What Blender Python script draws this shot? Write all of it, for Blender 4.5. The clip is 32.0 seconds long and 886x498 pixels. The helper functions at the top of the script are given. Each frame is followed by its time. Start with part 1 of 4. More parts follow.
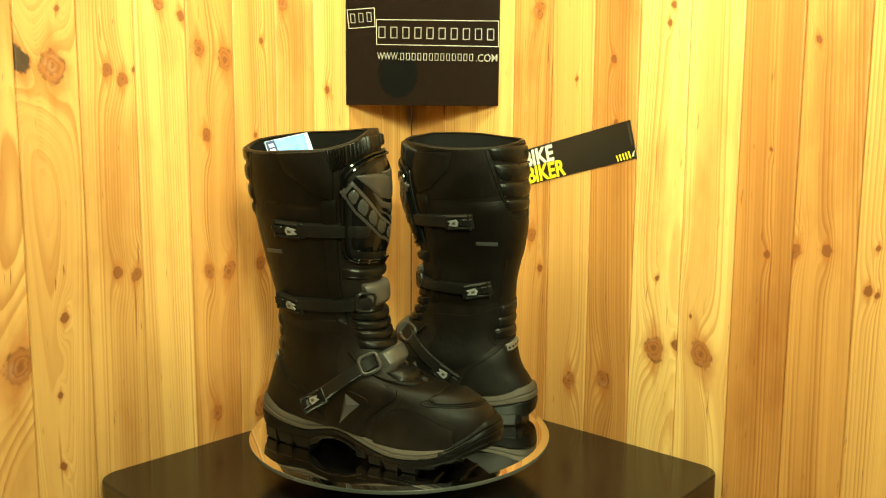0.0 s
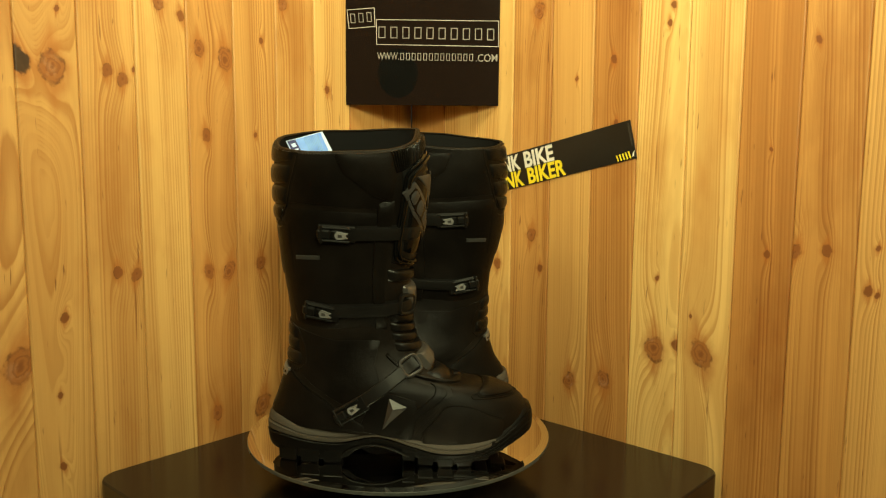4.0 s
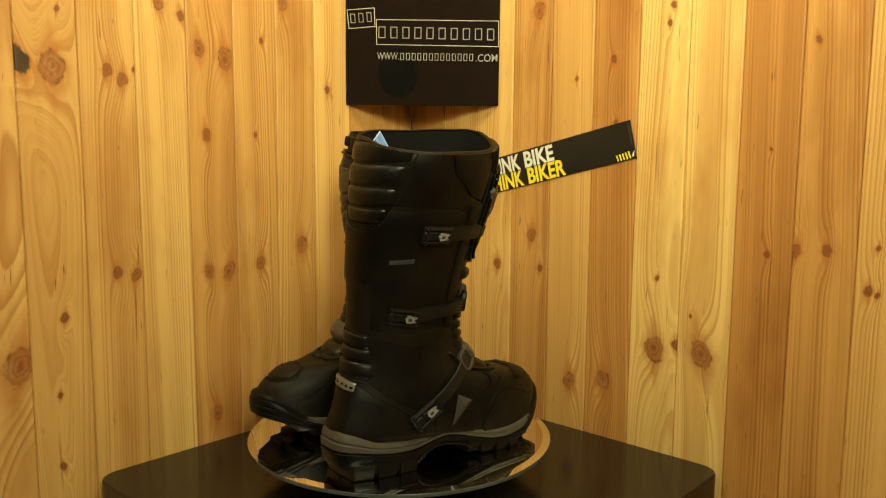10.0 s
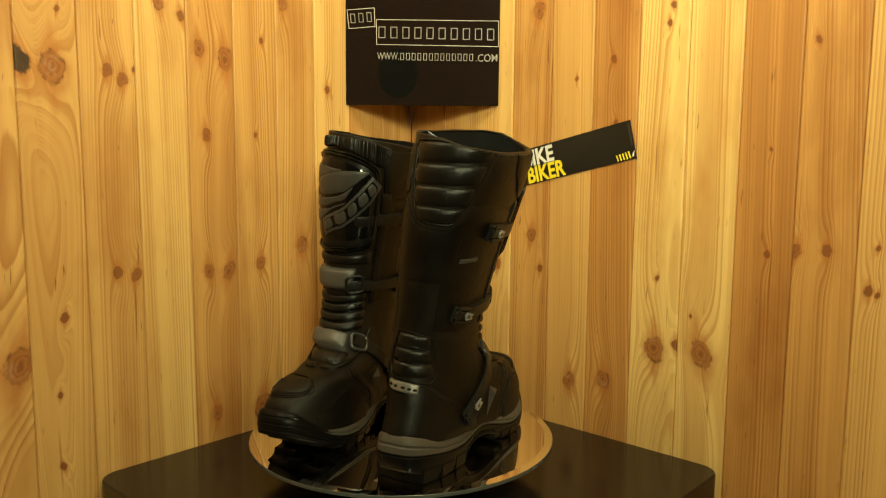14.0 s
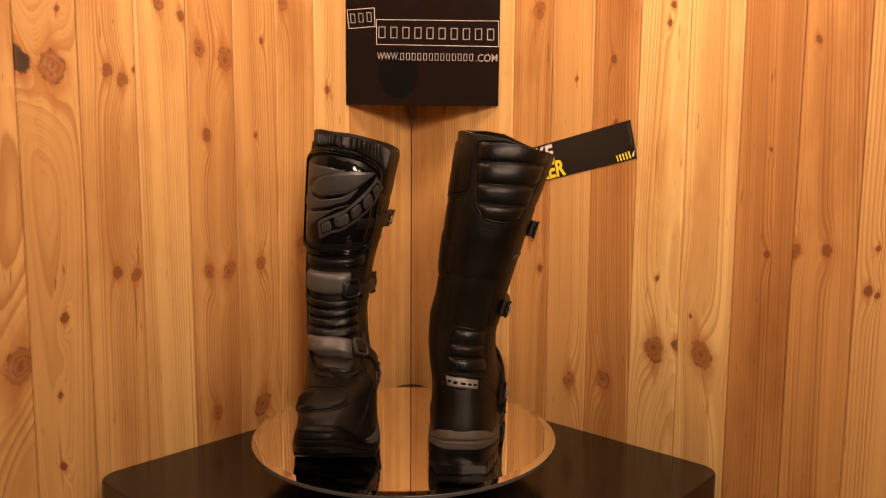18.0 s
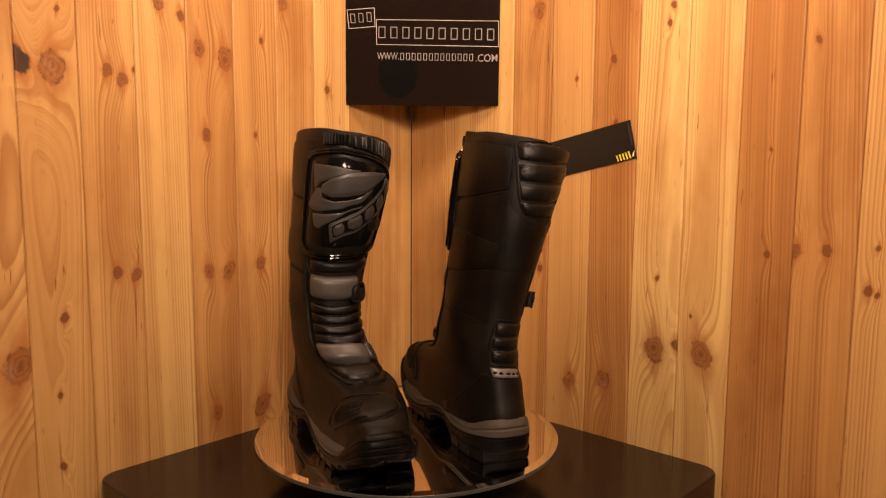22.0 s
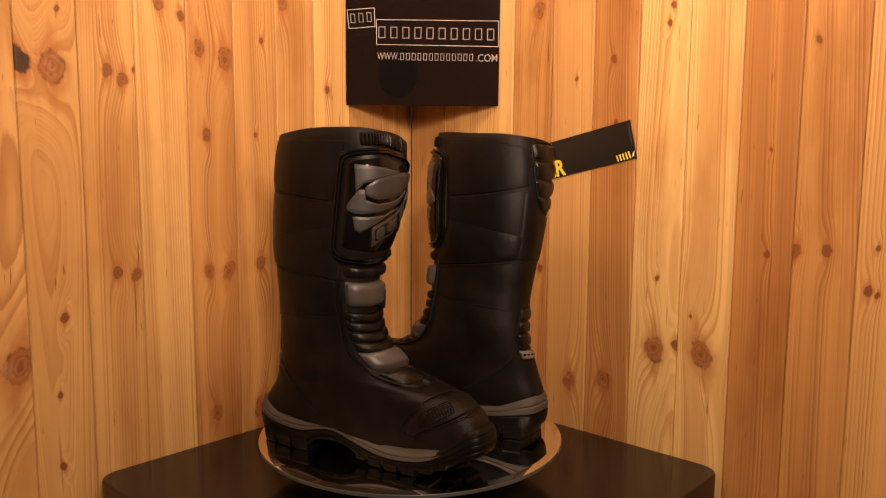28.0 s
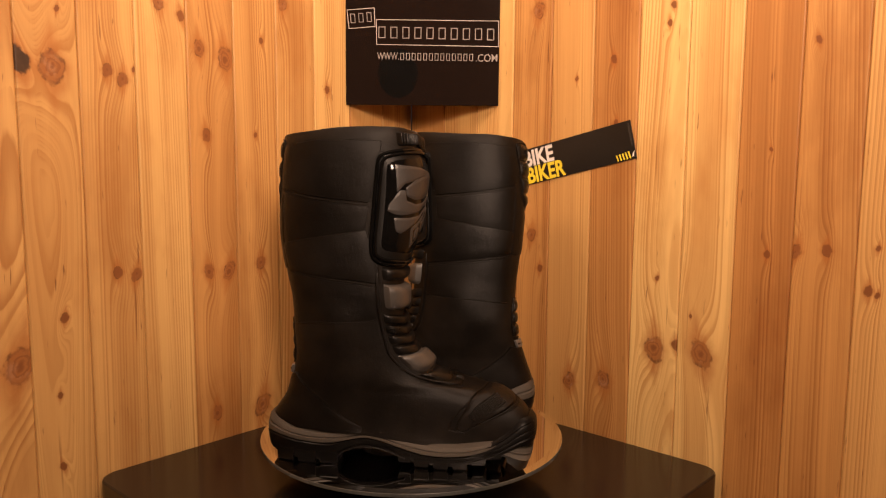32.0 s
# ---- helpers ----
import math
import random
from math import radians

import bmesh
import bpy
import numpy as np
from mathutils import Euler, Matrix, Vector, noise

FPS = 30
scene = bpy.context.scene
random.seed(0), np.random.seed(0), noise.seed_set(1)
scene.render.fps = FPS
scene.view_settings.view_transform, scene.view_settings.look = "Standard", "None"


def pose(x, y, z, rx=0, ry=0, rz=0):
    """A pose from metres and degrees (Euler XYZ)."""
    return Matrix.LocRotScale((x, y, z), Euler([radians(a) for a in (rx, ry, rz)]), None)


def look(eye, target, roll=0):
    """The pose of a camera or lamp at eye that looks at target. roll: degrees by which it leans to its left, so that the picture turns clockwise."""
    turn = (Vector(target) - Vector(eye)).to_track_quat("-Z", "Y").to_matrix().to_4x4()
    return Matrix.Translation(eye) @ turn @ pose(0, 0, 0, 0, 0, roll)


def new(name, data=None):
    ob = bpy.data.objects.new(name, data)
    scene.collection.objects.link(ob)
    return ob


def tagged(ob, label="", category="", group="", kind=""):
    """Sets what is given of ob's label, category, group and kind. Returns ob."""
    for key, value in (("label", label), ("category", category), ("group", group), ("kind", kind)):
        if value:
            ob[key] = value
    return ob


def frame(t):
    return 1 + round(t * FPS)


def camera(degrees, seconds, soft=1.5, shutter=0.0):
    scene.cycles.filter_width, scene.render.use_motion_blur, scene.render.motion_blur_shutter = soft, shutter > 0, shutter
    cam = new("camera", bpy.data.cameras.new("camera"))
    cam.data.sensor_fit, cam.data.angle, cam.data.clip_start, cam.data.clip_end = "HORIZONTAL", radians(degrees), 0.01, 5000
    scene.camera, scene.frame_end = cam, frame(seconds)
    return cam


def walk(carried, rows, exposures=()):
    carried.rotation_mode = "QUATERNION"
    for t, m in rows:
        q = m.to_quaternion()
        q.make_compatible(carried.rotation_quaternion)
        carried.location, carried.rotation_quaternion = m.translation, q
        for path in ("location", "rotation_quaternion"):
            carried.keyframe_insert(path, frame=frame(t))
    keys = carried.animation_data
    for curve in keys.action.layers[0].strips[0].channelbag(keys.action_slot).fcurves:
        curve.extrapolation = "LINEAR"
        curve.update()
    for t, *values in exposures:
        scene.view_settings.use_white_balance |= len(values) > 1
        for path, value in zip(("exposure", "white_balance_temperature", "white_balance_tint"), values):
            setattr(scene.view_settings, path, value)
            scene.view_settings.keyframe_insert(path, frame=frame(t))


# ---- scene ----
cam = camera(59.14, 32.0, soft=1.25)
EYE = Vector((0.04805, -1.01753, 1.17851))
LOOK = EYE + Vector((0.0, math.cos(radians(6.965)), -math.sin(radians(6.965))))
CAMERA_POSE = look(EYE, LOOK, 0.40)
walk(cam, [(0.0, CAMERA_POSE), (32.0, CAMERA_POSE)],
     exposures=[(0.0, 0.97, 6050, -17), (0.5, 0.45, 6300, 0), (1.0, 0.10, 6350, 6), (2.0, 0.00, 6400, 17), (3.0, 0.05, 6350, 2),
                (4.0, 0.05, 6300, -4), (14.5, 0.05, 6300, -4), (16.4, -0.04, 6800, 52), (18.0, -0.10, 6800, 56), (32.0, -0.10, 6800, 57)])


def turn(t):
    """Angle of the turntable in radians."""
    return radians(6.0899 * t - 0.01299 * (t - 16.0) ** 2)


# ---- light ----
world = bpy.data.worlds.new("world")
scene.world = world
world.use_nodes = True
world.node_tree.nodes["Background"].inputs[0].default_value = (1.0, 0.75, 0.5, 1)
world.node_tree.nodes["Background"].inputs[1].default_value = 0.02


def bulb(name, xyz, watts, radius, colour):
    lamp = bpy.data.lights.new(name, "POINT")
    lamp.energy, lamp.shadow_soft_size, lamp.color = watts, radius, colour
    ob = new(name, lamp)
    ob.location = xyz
    return ob


WARM = (1.0, 0.91, 0.53)
# two unseen lights added so that the walls brighten towards the top
bulb("upper_fill_light", (0.30, -0.27, 2.02), 18, 0.12, WARM)
bulb("upper_fill_light", (-0.42, -0.36, 2.08), 18, 0.12, WARM)
# low light added near the camera to reach the corner under the sign
bulb("front_fill_light", (0.26, -1.36, 1.64), 37, 0.12, WARM)
# weak fill added far behind the camera, mostly for the left wall
bulb("rear_fill_light", (1.30, -2.60, 2.15), 34, 0.15, WARM)
# added spot without a fixture; its soft cone dims the lower walls
beam = bpy.data.lights.new("fill_spot", "SPOT")
beam.energy, beam.shadow_soft_size, beam.color, beam.spot_size, beam.spot_blend = 66, 0.10, WARM, radians(84), 1.0
new("fill_spot", beam).matrix_world = look((0.24, -1.42, 1.80), (0.06, 0.35, 1.78))


# ---- materials ----
def material(name):
    m = bpy.data.materials.new(name)
    m.use_nodes = True
    t = m.node_tree
    return m, t, t.nodes["Principled BSDF"]


class Graph:
    """Short hand for node trees."""

    def __init__(self, tree):
        self.t = tree

    def node(self, kind):
        return self.t.nodes.new(kind)

    def own(self, name):
        """A value kept on the object itself."""
        n = self.node("ShaderNodeAttribute")
        n.attribute_type, n.attribute_name = "OBJECT", name
        return n

    def put(self, socket, value):
        if hasattr(value, "links"):
            self.t.links.new(value, socket)
        else:
            socket.default_value = value

    def math(self, op, a, b=0.0, c=0.0, clamp=False):
        n = self.node("ShaderNodeMath")
        n.operation, n.use_clamp = op, clamp
        for i, v in enumerate((a, b, c)):
            self.put(n.inputs[i], v)
        return n.outputs[0]

    def step(self, v, lo, hi, a=0.0, b=1.0):
        n = self.node("ShaderNodeMapRange")
        n.interpolation_type = "SMOOTHSTEP"
        for i, x in enumerate((v, lo, hi, a, b)):
            self.put(n.inputs[i], x)
        return n.outputs[0]

    def mix(self, f, a, b, mode="MIX"):
        n = self.node("ShaderNodeMix")
        n.data_type, n.blend_type = "RGBA", mode
        self.put(n.inputs[0], f)
        self.put(n.inputs[6], a)
        self.put(n.inputs[7], b)
        return n.outputs[2]

    def vec(self, x, y, z):
        n = self.node("ShaderNodeCombineXYZ")
        for i, v in enumerate((x, y, z)):
            self.put(n.inputs[i], v)
        return n.outputs[0]

    def noise(self, v, scale, detail=3.0, rough=0.55):
        n = self.node("ShaderNodeTexNoise")
        self.put(n.inputs["Vector"], v)
        self.put(n.inputs["Scale"], scale)
        self.put(n.inputs["Detail"], detail)
        self.put(n.inputs["Roughness"], rough)
        return n.outputs[0]

    def bump(self, h, strength, dist, bsdf):
        n = self.node("ShaderNodeBump")
        self.put(n.inputs["Strength"], strength)
        self.put(n.inputs["Distance"], dist)
        self.put(n.inputs["Height"], h)
        self.t.links.new(n.outputs[0], bsdf.inputs["Normal"])


def pine_material():
    """Varnished knotty pine. Knots k1 to k6 (across, height, radius; below zero: a dark bark pocket) and tone come from each board."""
    m, t, b = material("varnished_pine")
    g = Graph(t)
    pos = g.node("ShaderNodeSeparateXYZ")
    g.put(pos.inputs[0], g.node("ShaderNodeTexCoord").outputs["Object"])
    x, z = pos.outputs[0], pos.outputs[2]
    rnd = g.node("ShaderNodeObjectInfo").outputs["Random"]
    seed = g.math("MULTIPLY", rnd, 37.0)
    tone = g.own("tone").outputs["Fac"]

    def field(kx, ky, off, detail=3.0, rough=0.55):
        return g.noise(g.vec(g.math("MULTIPLY", x, kx), g.math("ADD", seed, off), g.math("MULTIPLY", z, ky)), 1.0, detail, rough)
    # the rings' heart wanders slowly along the board
    slow = g.noise(g.vec(seed, 0.0, z), 0.5, 2.0)
    slow2 = g.noise(g.vec(g.math("ADD", seed, 9.0), 0.0, z), 0.9, 1.5)
    heart = g.math("MULTIPLY_ADD", slow, 0.05, g.math("MULTIPLY_ADD", rnd, 0.34, -0.15))
    dx = g.math("SUBTRACT", x, heart)
    # the board leaves the heart as it rises, so that the rings end in long arches
    rise = g.math("ABSOLUTE", g.math("MULTIPLY", g.math("SUBTRACT", z, g.math("MULTIPLY_ADD", g.math("FRACT", g.math("MULTIPLY", rnd, 7.31)), 4.0, -1.0)), 0.028))
    depth = g.math("ADD", rise, g.math("MULTIPLY", slow2, 0.012))
    r = g.math("SQRT", g.math("ADD", g.math("MULTIPLY", dx, dx), g.math("MULTIPLY", depth, depth)))
    r = g.math("MULTIPLY_ADD", field(12.0, 2.0, 0.0), 0.0050, r)
    r = g.math("MULTIPLY_ADD", field(60.0, 6.0, 4.0), 0.0016, r)
    wood, dark_knot, edge, bark, halo, pale = 0.0, 0.0, 0.0, 0.0, 0.0, 0.0
    rag2 = field(95.0, 60.0, 15.0, 3.0, 0.6)
    for i in range(1, 7):
        k = g.node("ShaderNodeSeparateXYZ")
        g.put(k.inputs[0], g.own(f"k{i}").outputs["Vector"])
        size = g.math("ABSOLUTE", k.outputs[2])
        black = g.math("LESS_THAN", k.outputs[2], 0.0)
        kx = g.math("DIVIDE", g.math("SUBTRACT", x, k.outputs[0]), size)
        kz = g.math("DIVIDE", g.math("SUBTRACT", z, k.outputs[1]), size)
        big = g.step(size, 0.0050, 0.0095)
        # each knot leans and is drawn out in its own way
        lean = g.math("MULTIPLY_ADD", g.math("FRACT", g.math("MULTIPLY", k.outputs[1], 91.7)), 0.9, -0.45)
        kx = g.math("MULTIPLY_ADD", kz, g.math("MULTIPLY", lean, 0.5), kx)
        n = g.math("SQRT", g.math("ADD", g.math("MULTIPLY", kx, kx), g.math("MULTIPLY", g.math("MULTIPLY", kz, kz), 0.58)))
        rag = g.noise(g.vec(kx, seed, kz), 0.9, 3.0, 0.6)
        n = g.math("ADD", n, g.math("MULTIPLY_ADD", rag, 0.9, -0.45))
        # rings flow round the knot, farther along the grain than across it
        dd = g.math("ADD", g.math("MULTIPLY", kx, kx), g.math("MULTIPLY", g.math("MULTIPLY", kz, kz), 0.085))
        near = g.math("EXPONENT", g.math("MULTIPLY", dd, -0.34))
        r = g.math("ADD", r, g.math("MULTIPLY", near, g.math("MULTIPLY", size, 1.5)))
        # stained diamond above and below
        tip = g.math("ADD", g.math("ABSOLUTE", kx), g.math("MULTIPLY", g.math("ABSOLUTE", kz), 0.42))
        halo = g.math("MAXIMUM", halo, g.step(g.math("MULTIPLY_ADD", rag, 0.8, tip), 2.5, 1.1))
        inside = g.step(n, 1.08, 0.74)
        swirl = g.math("FRACT", g.math("MULTIPLY_ADD", rag, 0.8, g.math("MULTIPLY", n, 2.7)))
        swirl = g.math("MULTIPLY", g.step(swirl, 0.25, 0.75), g.step(swirl, 1.0, 0.88))
        wood = g.math("MAXIMUM", wood, inside)
        solid = g.math("MULTIPLY_ADD", big, -0.85, 1.0)
        deep = g.math("MAXIMUM", g.math("MULTIPLY", solid, 0.62), g.math("MULTIPLY", g.math("MULTIPLY", swirl, 0.40), big))
        deep = g.math("MAXIMUM", deep, g.math("MULTIPLY", g.step(n, 0.40, 0.10), 0.6))
        dark_knot = g.math("MAXIMUM", dark_knot, g.math("MULTIPLY", inside, deep))
        pale = g.math("MAXIMUM", pale, g.math("MULTIPLY", g.math("MULTIPLY", inside, big), g.step(rag, 0.5, 0.66)))
        bark = g.math("MAXIMUM", bark, g.math("MULTIPLY", g.step(n, 1.0, 0.8), black))
        rim = g.math("MULTIPLY", g.step(n, 0.78, 0.94), g.step(n, 1.14, 0.99))
        edge = g.math("MAXIMUM", edge, g.math("MULTIPLY", rim, g.step(rag2, 0.42, 0.64)))
    # rings of uneven width and strength
    pace = g.math("MULTIPLY_ADD", g.noise(g.vec(g.math("MULTIPLY", r, 46.0), seed, 0.0), 1.0, 2.0), 3.2, g.math("MULTIPLY", r, 235.0))
    ring = g.math("FRACT", pace)
    late = g.math("MULTIPLY", g.step(ring, 0.22, 0.86), g.step(ring, 1.0, 0.90))
    strength = g.noise(g.vec(g.math("MULTIPLY", r, 70.0), g.math("ADD", seed, 5.0), g.math("MULTIPLY", z, 0.9)), 1.0, 2.0)
    late = g.math("MULTIPLY", late, g.step(strength, 0.36, 0.68, 0.05, 1.0))
    hair = g.math("FRACT", g.math("MULTIPLY", pace, 3.0))
    hair = g.math("MULTIPLY", g.step(hair, 0.4, 0.9), g.step(field(60.0, 2.0, 7.0, 2.0), 0.40, 0.65, 0.0, 0.45))
    zone = g.noise(g.vec(g.math("MULTIPLY", r, 30.0), g.math("ADD", seed, 8.0), g.math("MULTIPLY", z, 0.5)), 1.0, 1.0)
    fibre = field(820.0, 12.0, 1.0, 3.0, 0.6)
    stripe = field(34.0, 0.8, 5.0, 2.0)
    fleck = g.step(field(230.0, 20.0, 11.0, 2.0), 0.70, 0.77, 0.0, 0.7)
    streak = g.math("MULTIPLY", g.step(field(120.0, 3.2, 31.0, 2.0), 0.66, 0.76), g.step(field(14.0, 2.0, 37.0, 1.0), 0.5, 0.62))
    patch = field(9.0, 3.2, 21.0, 4.0, 0.6)
    light = g.mix(tone, (0.53, 0.225, 0.054, 1), (0.86, 0.600, 0.235, 1))
    dark = g.mix(tone, (0.185, 0.046, 0.0075, 1), (0.43, 0.165, 0.030, 1))
    mid = g.mix(0.5, light, dark)
    col = g.mix(g.step(stripe, 0.36, 0.66, 0.0, 0.45), light, mid)
    col = g.mix(g.step(zone, 0.46, 0.62, 0.0, 0.75), col, mid)
    col = g.mix(g.math("MULTIPLY", late, 0.62), col, dark)
    col = g.mix(g.math("MULTIPLY", hair, 0.60), col, dark)
    col = g.mix(g.math("MULTIPLY", fibre, 0.26), col, dark)
    col = g.mix(g.step(patch, 0.50, 0.72, 0.0, 0.45), col, dark)
    col = g.mix(g.math("MULTIPLY", streak, 0.7), col, (0.20, 0.060, 0.014, 1))
    col = g.mix(fleck, col, (0.13, 0.042, 0.014, 1))
    col = g.mix(g.math("MULTIPLY", halo, 0.62), col, (0.36, 0.110, 0.020, 1))
    col = g.mix(g.math("MULTIPLY", wood, 0.80), col, (0.33, 0.120, 0.032, 1))
    col = g.mix(g.math("MULTIPLY", pale, 0.40), col, (0.46, 0.255, 0.150, 1))
    col = g.mix(g.math("MULTIPLY", dark_knot, 0.85), col, (0.095, 0.022, 0.007, 1))
    col = g.mix(g.math("MULTIPLY", edge, 0.60), col, (0.060, 0.018, 0.008, 1))
    col = g.mix(g.math("MULTIPLY", bark, 0.95), col, g.mix(rag2, (0.010, 0.008, 0.007, 1), (0.085, 0.045, 0.022, 1)))
    g.put(b.inputs["Base Color"], col)
    g.put(b.inputs["Roughness"], g.math("MULTIPLY_ADD", fibre, 0.14, 0.40))
    b.inputs["Specular IOR Level"].default_value = 0.35
    g.bump(g.math("ADD", g.math("MULTIPLY", late, 0.6), g.math("MULTIPLY", fibre, 0.5)), 0.22, 0.0005, b)
    return m


def grained(name, colour, colour2, rough, scale, bump=0.3, dist=0.0005, spec=0.5, metal=0.0, coat=0.0, spread=0.12):
    """A surface with fine grain and broad wear."""
    m, t, b = material(name)
    g = Graph(t)
    o = g.node("ShaderNodeTexCoord").outputs["Object"]
    fine = g.noise(o, scale, 4.0)
    broad = g.noise(o, scale * 0.04, 3.0)
    f = g.step(g.math("MULTIPLY_ADD", broad, 0.65, g.math("MULTIPLY", fine, 0.35)), 0.35, 0.65)
    g.put(b.inputs["Base Color"], g.mix(f, (*colour, 1), (*colour2, 1)))
    g.put(b.inputs["Roughness"], g.math("MULTIPLY_ADD", broad, spread * 2, rough - spread))
    b.inputs["Metallic"].default_value = metal
    b.inputs["Specular IOR Level"].default_value = spec
    b.inputs["Coat Weight"].default_value = coat
    b.inputs["Coat Roughness"].default_value = 0.06
    g.bump(fine, bump, dist, b)
    return m


def leather_material(name, a, c, rough, spec=0.15):
    """Oiled leather: pebbled cells, creases and scuffs."""
    m, t, b = material(name)
    g = Graph(t)
    o = g.node("ShaderNodeTexCoord").outputs["Object"]
    v = g.node("ShaderNodeTexVoronoi")
    v.feature = "DISTANCE_TO_EDGE"
    g.put(v.inputs["Vector"], o)
    v.inputs["Scale"].default_value = 620.0
    cell = g.step(v.outputs[0], 0.0, 0.25)
    fine = g.noise(o, 260.0, 4.0)
    broad = g.noise(o, 16.0, 4.0, 0.6)
    g.put(b.inputs["Base Color"], g.mix(g.step(broad, 0.35, 0.7), (*a, 1), (*c, 1)))
    g.put(b.inputs["Roughness"], g.math("MULTIPLY_ADD", broad, 0.24, rough - 0.12))
    b.inputs["Specular IOR Level"].default_value = spec
    crease = g.noise(o, 55.0, 5.0, 0.6)
    g.bump(g.math("ADD", g.math("MULTIPLY", cell, 0.4), g.math("ADD", g.math("MULTIPLY_ADD", crease, 3.0, fine), g.math("MULTIPLY", broad, 5.0))), 0.28, 0.0007, b)
    return m


def mirror_material():
    m, t, b = material("mirror_glass")
    b.inputs["Base Color"].default_value = (0.93, 0.93, 0.92, 1)
    b.inputs["Metallic"].default_value = 1.0
    b.inputs["Roughness"].default_value = 0.012
    return m


PINE = pine_material()
LEATHER = leather_material("black_leather", (0.0034, 0.0026, 0.0020), (0.0072, 0.0056, 0.0044), 0.40)
SOFT = leather_material("padded_black_leather", (0.0036, 0.0031, 0.0026), (0.0070, 0.0060, 0.0052), 0.30, 0.24)
NUBUCK = leather_material("waxed_nubuck", (0.0048, 0.0036, 0.0027), (0.0112, 0.0083, 0.0061), 0.43)
RUBBER = grained("black_rubber", (0.0024, 0.0021, 0.0019), (0.0050, 0.0043, 0.0038), 0.36, 220, 0.25, spec=0.09)
MIDSOLE = grained("grey_midsole_foam", (0.044, 0.037, 0.030), (0.062, 0.052, 0.042), 0.62, 300, 0.35, spec=0.3)
GREY = grained("grey_plastic", (0.045, 0.041, 0.038), (0.060, 0.055, 0.051), 0.40, 400, 0.2)
GREY_RUBBER = grained("dull_grey_rubber", (0.028, 0.026, 0.0255), (0.038, 0.0355, 0.0345), 0.42, 400, 0.2)
GLOSS = grained("glossy_black_plastic", (0.002, 0.002, 0.002), (0.004, 0.004, 0.004), 0.09, 300, 0.04, spec=0.25, spread=0.03)
PLASTIC = grained("black_plastic", (0.0045, 0.0042, 0.004), (0.008, 0.0075, 0.007), 0.42, 300, 0.15, spec=0.2)
STRAP = grained("black_strap_plastic", (0.0050, 0.0046, 0.0042), (0.0090, 0.0082, 0.0075), 0.38, 500, 0.3, spec=0.22)
METAL = grained("silver_paint", (0.26, 0.26, 0.265), (0.34, 0.34, 0.345), 0.28, 600, 0.1, metal=0.35)
BADGE = grained("dull_silver_badge", (0.13, 0.125, 0.12), (0.20, 0.19, 0.18), 0.34, 600, 0.1, metal=0.5)
THREAD = grained("black_thread", (0.010, 0.0080, 0.0062), (0.018, 0.0145, 0.0115), 0.6, 900, 0.3, spec=0.15)
REFLECT = grained("grey_reflective_tape", (0.026, 0.026, 0.026), (0.038, 0.038, 0.037), 0.45, 500, 0.2)
LINING = grained("black_mesh_lining", (0.0022, 0.0021, 0.0020), (0.0050, 0.0047, 0.0045), 0.85, 900, 0.5, spec=0.2)
TABLE = grained("black_brown_table", (0.012, 0.0095, 0.0078), (0.016, 0.0125, 0.010), 0.16, 120, 0.06, spec=0.35, spread=0.05)
MIRROR = mirror_material()
EDGE = grained("ground_glass_edge", (0.05, 0.055, 0.052), (0.08, 0.085, 0.082), 0.25, 300, 0.1)
SIGN = grained("glossy_black_board", (0.0105, 0.0062, 0.0048), (0.0140, 0.0082, 0.0064), 0.07, 80, 0.03, spec=0.4, spread=0.03)
# flat colour for the dark round reflection in the sign
SIGN_DARK = grained("dark_reflection", (0.004, 0.004, 0.004), (0.006, 0.006, 0.006), 0.13, 80, 0.03)
WHITE = grained("white_print", (0.70, 0.68, 0.66), (0.80, 0.78, 0.76), 0.5, 700, 0.05)
DIM_WHITE = grained("thin_white_print", (0.42, 0.38, 0.36), (0.52, 0.48, 0.46), 0.5, 700, 0.05)
SOFT_WHITE = grained("worn_white_print", (0.22, 0.195, 0.185), (0.29, 0.26, 0.245), 0.5, 700, 0.05)
YELLOW = grained("yellow_print", (0.80, 0.62, 0.02), (0.86, 0.68, 0.03), 0.5, 700, 0.05)
STICKER = grained("black_vinyl", (0.006, 0.006, 0.006), (0.010, 0.010, 0.010), 0.4, 200, 0.05)
PAPER = grained("white_card", (0.48, 0.60, 0.95), (0.56, 0.68, 0.97), 0.5, 300, 0.05)
BLUE = grained("blue_print", (0.06, 0.16, 0.42), (0.22, 0.40, 0.66), 0.45, 60, 0.05)
PALE_BLUE = grained("pale_blue_print", (0.05, 0.17, 0.80), (0.22, 0.42, 0.95), 0.45, 60, 0.05)
NAVY = grained("navy_print", (0.015, 0.02, 0.12), (0.02, 0.03, 0.16), 0.45, 60, 0.05)
PLASTER = grained("plain_wall_paint", (0.13, 0.10, 0.075), (0.17, 0.135, 0.10), 0.8, 60, 0.2)
CARPET = grained("dark_floor", (0.06, 0.045, 0.035), (0.10, 0.075, 0.055), 0.8, 150, 0.4)


# ---- mesh helpers ----
def mesh_object(name, bm, mat, parent=None, label="", smooth=False):
    bmesh.ops.recalc_face_normals(bm, faces=bm.faces[:])
    me = bpy.data.meshes.new(name)
    bm.to_mesh(me)
    bm.free()
    me.materials.append(mat)
    if smooth:
        me.shade_smooth()
        me.set_sharp_from_angle(angle=radians(38))
    ob = new(name, me)
    if parent:
        ob.parent = parent
    if label:
        ob["label"] = label
    return ob


def part(name, bm, mat, parent, label="", smooth=False):
    return mesh_object(name, bm, mat, parent, label, smooth)


